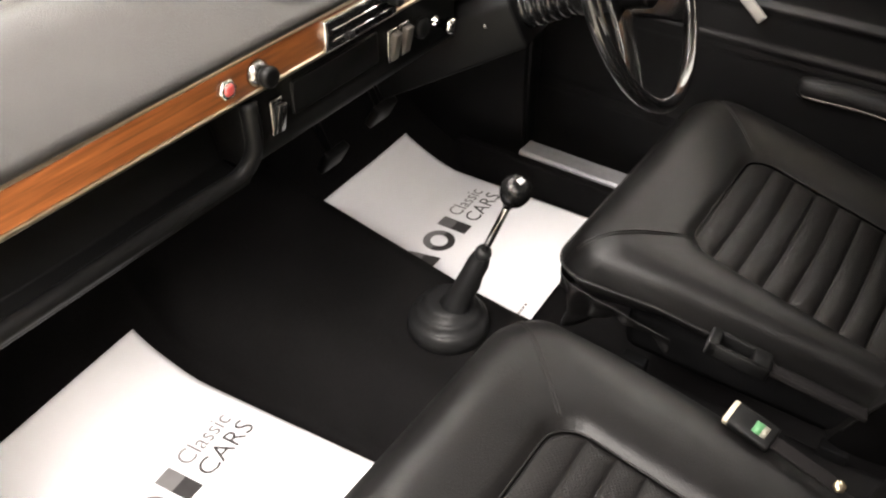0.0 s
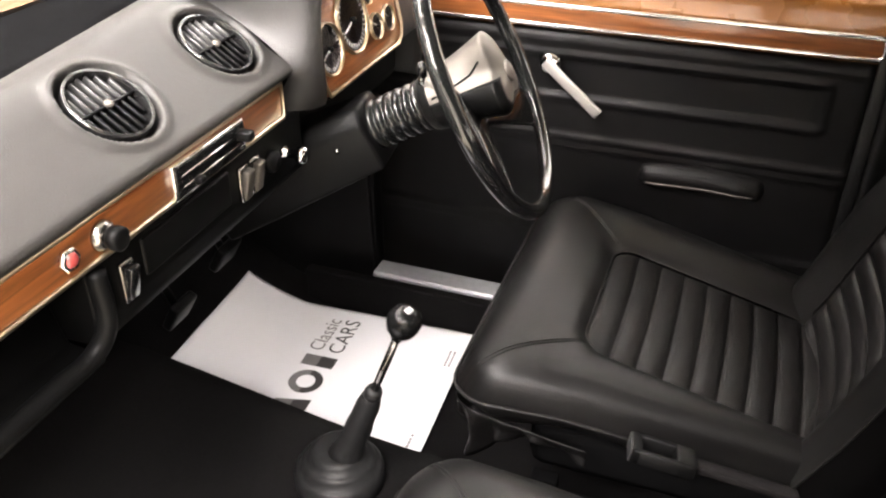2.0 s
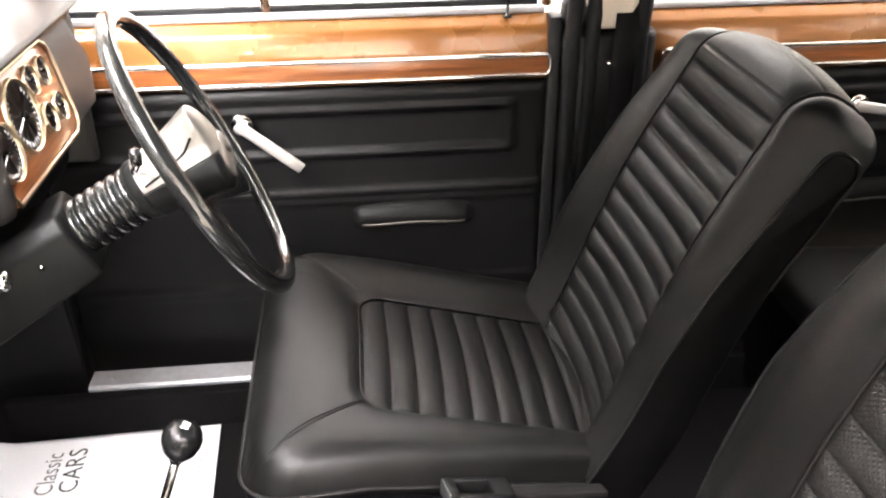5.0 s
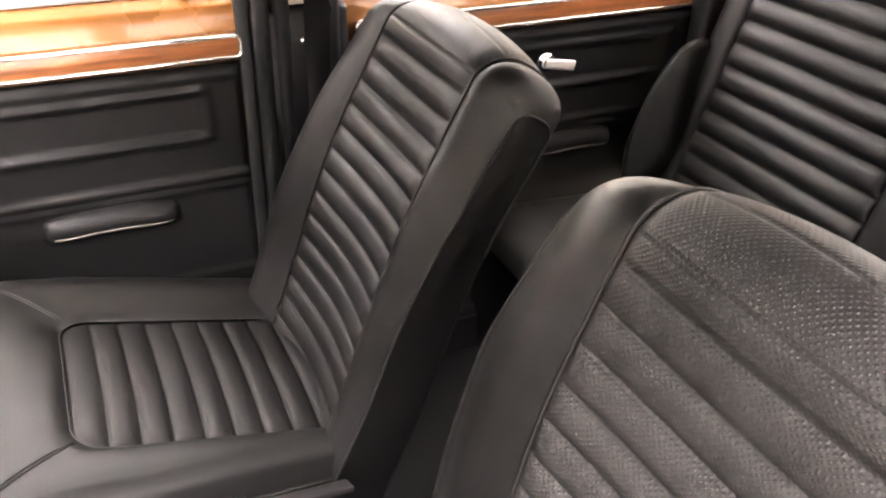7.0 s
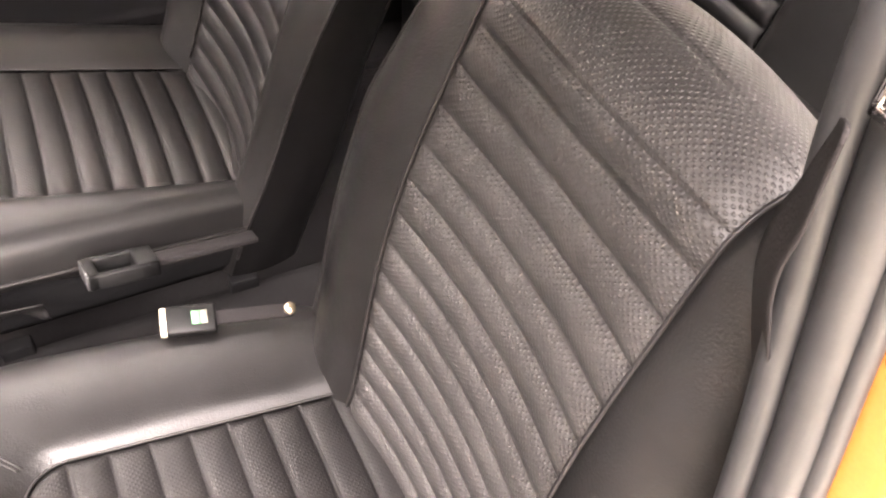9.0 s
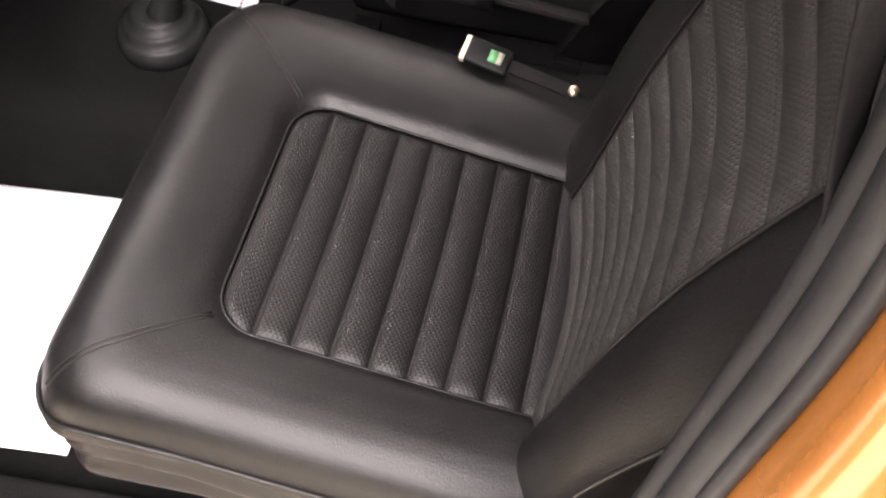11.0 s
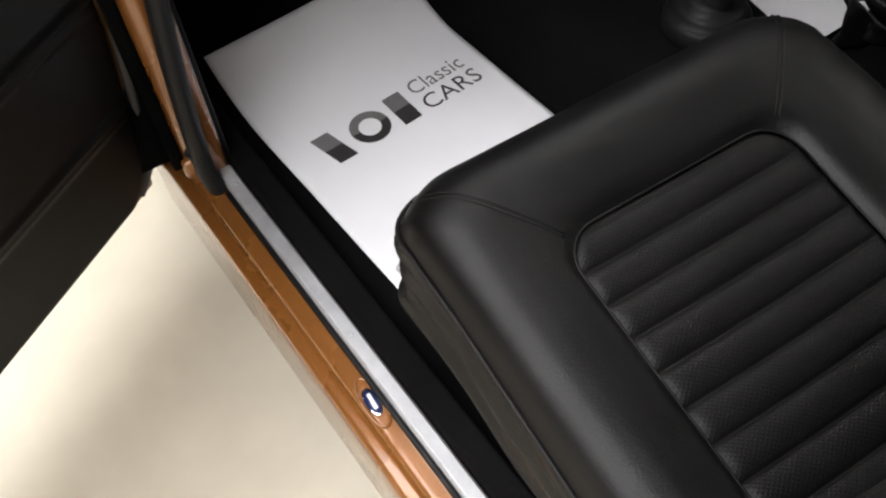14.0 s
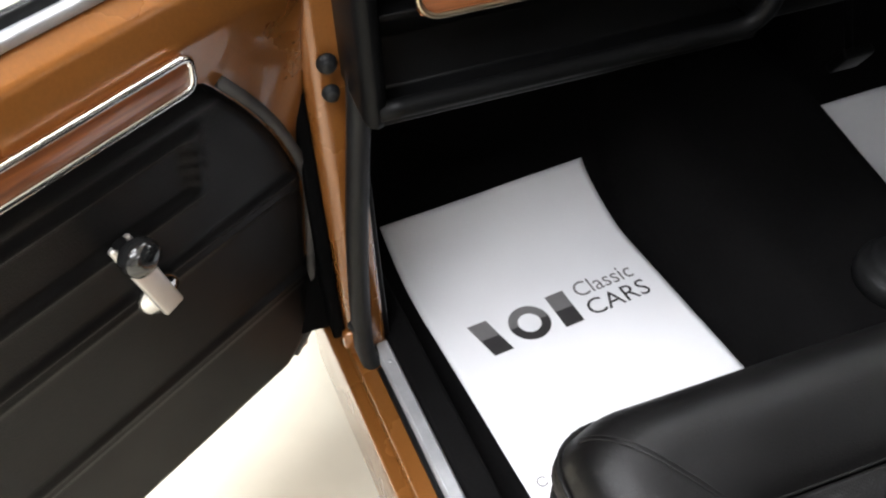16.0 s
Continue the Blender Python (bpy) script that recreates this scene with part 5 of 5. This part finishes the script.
def text_mesh(words, size, place, mat, parent, name):
    """Words in the built-in font, laid on the paper by place(x, y)."""
    c = bpy.data.curves.new(name, "FONT")
    c.body, c.size, c.align_x = words, size, "LEFT"
    c.resolution_u = 3
    tmp = new("scratch", c)
    me = bpy.data.meshes.new_from_object(tmp.evaluated_get(bpy.context.evaluated_depsgraph_get()))
    bpy.data.objects.remove(tmp)
    wide = max(v.co.x for v in me.vertices)
    for v in me.vertices:
        v.co = place(v.co.x / wide, v.co.y)
    me.materials.append(mat)
    ob = new(name, me)
    ob.parent = parent
    return ob


def paper_mat(name, corner, turn, label, w=0.362, length=0.52):
    fn = mat_place(corner, turn, w, length)
    p = thing(name, (0, 0, 0), label, "floor mat", "paper floor mats")
    sheet("paper", fn, 40, 60, PAPER, p, thick=0.0006)

    def flat(u, v, h=0.0009):
        return fn(u, v) + Vector((0, 0, h))

    # dealer mark: three bold plain shapes, faded above and solid below
    def bars(strokes, mat, nm):
        verts, faces = [], []
        for pts in strokes:
            k = len(verts)
            verts += [flat(u, v) for u, v in pts]
            faces.append(tuple(range(k, k + len(pts))))
        return mesh_object(nm, verts, faces, mat, p, smooth=False)

    v0, v1 = 0.450, 0.578
    vm = lerp(v0, v1, 0.5)
    # slanted block, ring and notched block, each darker below
    for lo_, hi_, mat, nm in ((v0, vm, INK, "mark"), (vm, v1, INKGREY, "mark_upper")):
        f0, f1 = (lo_ - v0) / (v1 - v0), (hi_ - v0) / (v1 - v0)
        lean = lambda u, f: u + 0.035 * (1 - f)  # noqa: E731
        bars([[(lean(0.140, f0), lo_), (lean(0.225, f0), lo_), (lean(0.225, f1), hi_), (lean(0.140, f1), hi_)]], mat, nm)
        bars([[(0.500, lo_), (0.585, lo_), (0.585, hi_), (0.500, hi_)]], mat, nm)
    cu, cv, ru, rv = 0.380, vm, 0.088, (v1 - v0) / 2
    arc = lambda q, f: (cu + ru * f * math.cos(radians(q)), cv + rv * f * math.sin(radians(q)))  # noqa: E731
    for q0, mat, nm in ((180, INK, "mark"), (0, INKGREY, "mark_upper")):
        bars([[arc(q, 1), arc(q + 15, 1), arc(q + 15, 0.55), arc(q, 0.55)] for q in range(q0, q0 + 180, 15)], mat, nm)
    # two words beside it
    text_mesh("Classic", 0.043, lambda a, b: flat(lerp(0.622, 0.900, a), lerp(v0, v1, 0.62) + b / length, 0.0012), INKGREY, p, "word")
    text_mesh("CARS", 0.045, lambda a, b: flat(lerp(0.622, 0.915, a), v0 + b / length, 0.0012), INK, p, "word")
    # small print as bars and a ring mark
    ringm = []
    cu, cv = 0.065, 0.050
    for q in range(30, 330, 30):
        f = lambda a, r: (cu + r * math.cos(radians(a)) * 0.021, cv + r * math.sin(radians(a)) * 0.015)  # noqa: E731
        ringm.append([f(q, 1), f(q + 30, 1), f(q + 30, 0.75), f(q, 0.75)])
    bars(ringm, INKGREY, "ring_mark")
    bars([[(u, 0.046), (u + 0.016, 0.046), (u + 0.016, 0.056), (u, 0.056)] for u in (0.10, 0.122, 0.144, 0.170)], INKGREY, "small_print")
    bars([[(u, v), (u + 0.016, v), (u + 0.016, v + 0.008), (u, v + 0.008)] for v in (0.035, 0.052) for u in (0.70, 0.722, 0.744, 0.766, 0.79, 0.812)], INKGREY, "contact_print")
    return p


paper_mat("paper_floor_mat", (-0.541, 0.198), 6.0, "white paper mat with a black dealer mark, passenger footwell", 0.376)
paper_mat("paper_floor_mat", (0.202, 0.228), 2.5, "white paper mat with a black dealer mark, driver footwell", 0.371, 0.505)


# ---------------------------------------------------------------- belts and small things
def buckle(at, m, label):
    b = thing("seat_belt_buckle", Matrix.Translation(at) @ m @ Matrix.Scale(0.66, 4), label, "seat belt", "seat belt buckles")
    part("housing", box(-0.024, 0.024, -0.045, 0.035, -0.012, 0.012, 0.005), PLASTIC, b)
    part("stalk", box(-0.012, 0.012, -0.17, -0.04, -0.004, 0.004, 0.002), WEB, b)
    part("button", box(-0.023, 0.023, 0.031, 0.043, -0.010, 0.010, 0.003), IVORY, b, "ivory release edge")
    lathe("anchor_bolt", [(0.011, 0), (0.011, 0.006), (0, 0.007)], BRASS, b, pose(0, -0.165, 0.004), 6)
    return b


k = buckle((-0.066, -0.205, 0.592), pose(0, 0, 0, 8, -24, -12), "black belt buckle with ivory edge and green label between the seats")
part("label", box(-0.010, 0.012, -0.031, -0.021, 0.0118, 0.0126, 0), LABELW, k, "small pale label")
part("label_band", box(-0.010, 0.012, -0.021, -0.006, 0.0118, 0.0127, 0), GREEN, k, "green band")
k2 = thing("seat_belt_buckle", Matrix.Translation((0.045, -0.150, 0.585)) @ pose(0, 0, 0, 10, 15, 8) @ Matrix.Scale(0.98, 4), "plain black belt buckle between the seats", "seat belt", "seat belt buckles")
fr = box(-0.024, -0.016, -0.045, 0.035, -0.010, 0.010, 0.003)
for a in ((0.016, 0.024, -0.045, 0.035), (-0.024, 0.024, -0.045, -0.020), (-0.024, 0.024, 0.022, 0.035)):
    box(*a, -0.010, 0.010, 0.003, bm=fr)
part("housing", fr, PLASTIC, k2)
part("stalk", box(-0.012, 0.012, -0.17, -0.04, -0.004, 0.004, 0.002), WEB, k2)
part("edge", box(-0.022, 0.022, 0.034, 0.037, -0.009, 0.009, 0.001), PALEBLACK, k2)

# passenger belt hanging on the centre post
pb = thing("seat_belt", (-0.572, -0.368, 1.203), "black seat belt webbing hanging from a chrome slot plate", "seat belt")
curve = [p + Vector((0.020, -0.020, 0)) - Vector((-0.572, -0.368, 1.203)) for p in SEAL if 0.45 < p.z < 0.98]
curve = spline(curve[::6] + [Vector((0.026, -0.034, -0.120)), Vector((0.012, -0.014, -0.055)), Vector((0.002, 0.0, -0.012))], 6)


def web(u, v):
    kk = v * (len(curve) - 1)
    i = min(int(kk), len(curve) - 2)
    c = curve[i].lerp(curve[i + 1], kk - i)
    w = (u - 0.5) * lerp(0.046, 0.018, max(0.0, v - 0.6) / 0.4)
    a = radians(40 + 10 * math.sin(v * 7))
    return c + Vector((w * math.cos(a) * 0.8, -w * math.sin(a) * 0.8, 0.003 * math.sin(v * 20 + u * 3)))


sheet("webbing", web, 6, 60, WEB, pb, thick=0.0015)
PLATE = Matrix.Translation((-0.006, -0.008, 0.002)) @ Matrix.Scale(0.62, 4)
pl = box(-0.015, 0.015, -0.003, 0.003, -0.020, -0.012, 0.002, 2, PLATE)
for a in ((-0.015, -0.009, -0.020, 0.022), (0.009, 0.015, -0.020, 0.022), (-0.015, 0.015, 0.014, 0.024)):
    box(a[0], a[1], -0.003, 0.003, a[2], a[3], 0.002, 2, PLATE, bm=pl)
part("slot_plate", pl, STEEL, pb, "chrome slot plate")
part("guide", box(-0.009, 0.009, -0.005, 0.005, -0.010, 0.004, 0.003, 2, PLATE), PLASTIC, pb, "black plastic guide")

structure(part("hinge_plate", box(-0.712, -0.680, 0.463, 0.477, 0.362, 0.394, 0.005), PAINT), "amber gold painted hinge plate at the foot of the post")
# hinge bolts on the passenger side hinge post
for x, y, z, r in ((-0.680, 0.4675, 0.816, 0.0085), (-0.680, 0.4675, 0.780, 0.0075), (-0.694, 0.4675, 0.408, 0.0075)):
    bo = lathe("hinge_bolt", [(r * 1.35, 0), (r * 1.35, 0.003), (r, 0.004), (r, 0.009), (r * 0.8, 0.011), (0, 0.0112)], RUBBER, None, pose(x, y, z, 90, 0, 0), 6 if r > 0.01 else 12)
    tagged(bo, "dark bolt head in the painted hinge post", "bolt", "hinge bolts")

# oval badge on the sill
bd = thing("sill_badge", (-0.659, 0.053, 0.3308), "small oval blue enamel badge in a pressed recess of the sill", "badge")
lathe("plate", [(0.0185, 0), (0.0185, 0.0012), (0.017, 0.002), (0, 0.002)], CHROME, bd, Matrix.Diagonal((0.50, 1.10, 1, 1)), 32)
lathe("enamel", [(0.0160, 0.0018), (0.0160, 0.0026), (0, 0.0027)], BADGE, bd, Matrix.Diagonal((0.50, 1.10, 1, 1)), 32)
part("mark", box(-0.0022, 0.0022, -0.011, 0.011, 0.0025, 0.0031, 0.0005, 1), WHITEP, bd, "plain pale mark")
loop = [(0.0125 * math.cos(radians(q)), 0.036 * math.sin(radians(q)), 0.0) for q in range(0, 360, 15)]
tube("pressed_rim", loop, 0.0022, PAINT, bd, 8, True)

# pedals in the driver footwell
for x, z, nm, w in ((0.175, 0.52, "clutch_pedal", 0.028), (0.318, 0.545, "brake_pedal", 0.03)):
    pd = thing(nm, (x, 0.62, z), "black rubber-faced pedal hanging in the driver footwell", "pedal", "pedals")
    part("pad", box(-w, w, -0.012, 0.006, -0.026, 0.026, 0.005, 2, pose(0, 0, 0, 30, 0, 0)), PLASTIC, pd)
    tube("arm", [(0, 0.005, 0.01), (0, 0.05, 0.10), (0, 0.05, 0.26)], 0.007, PLASTIC, pd, 8)
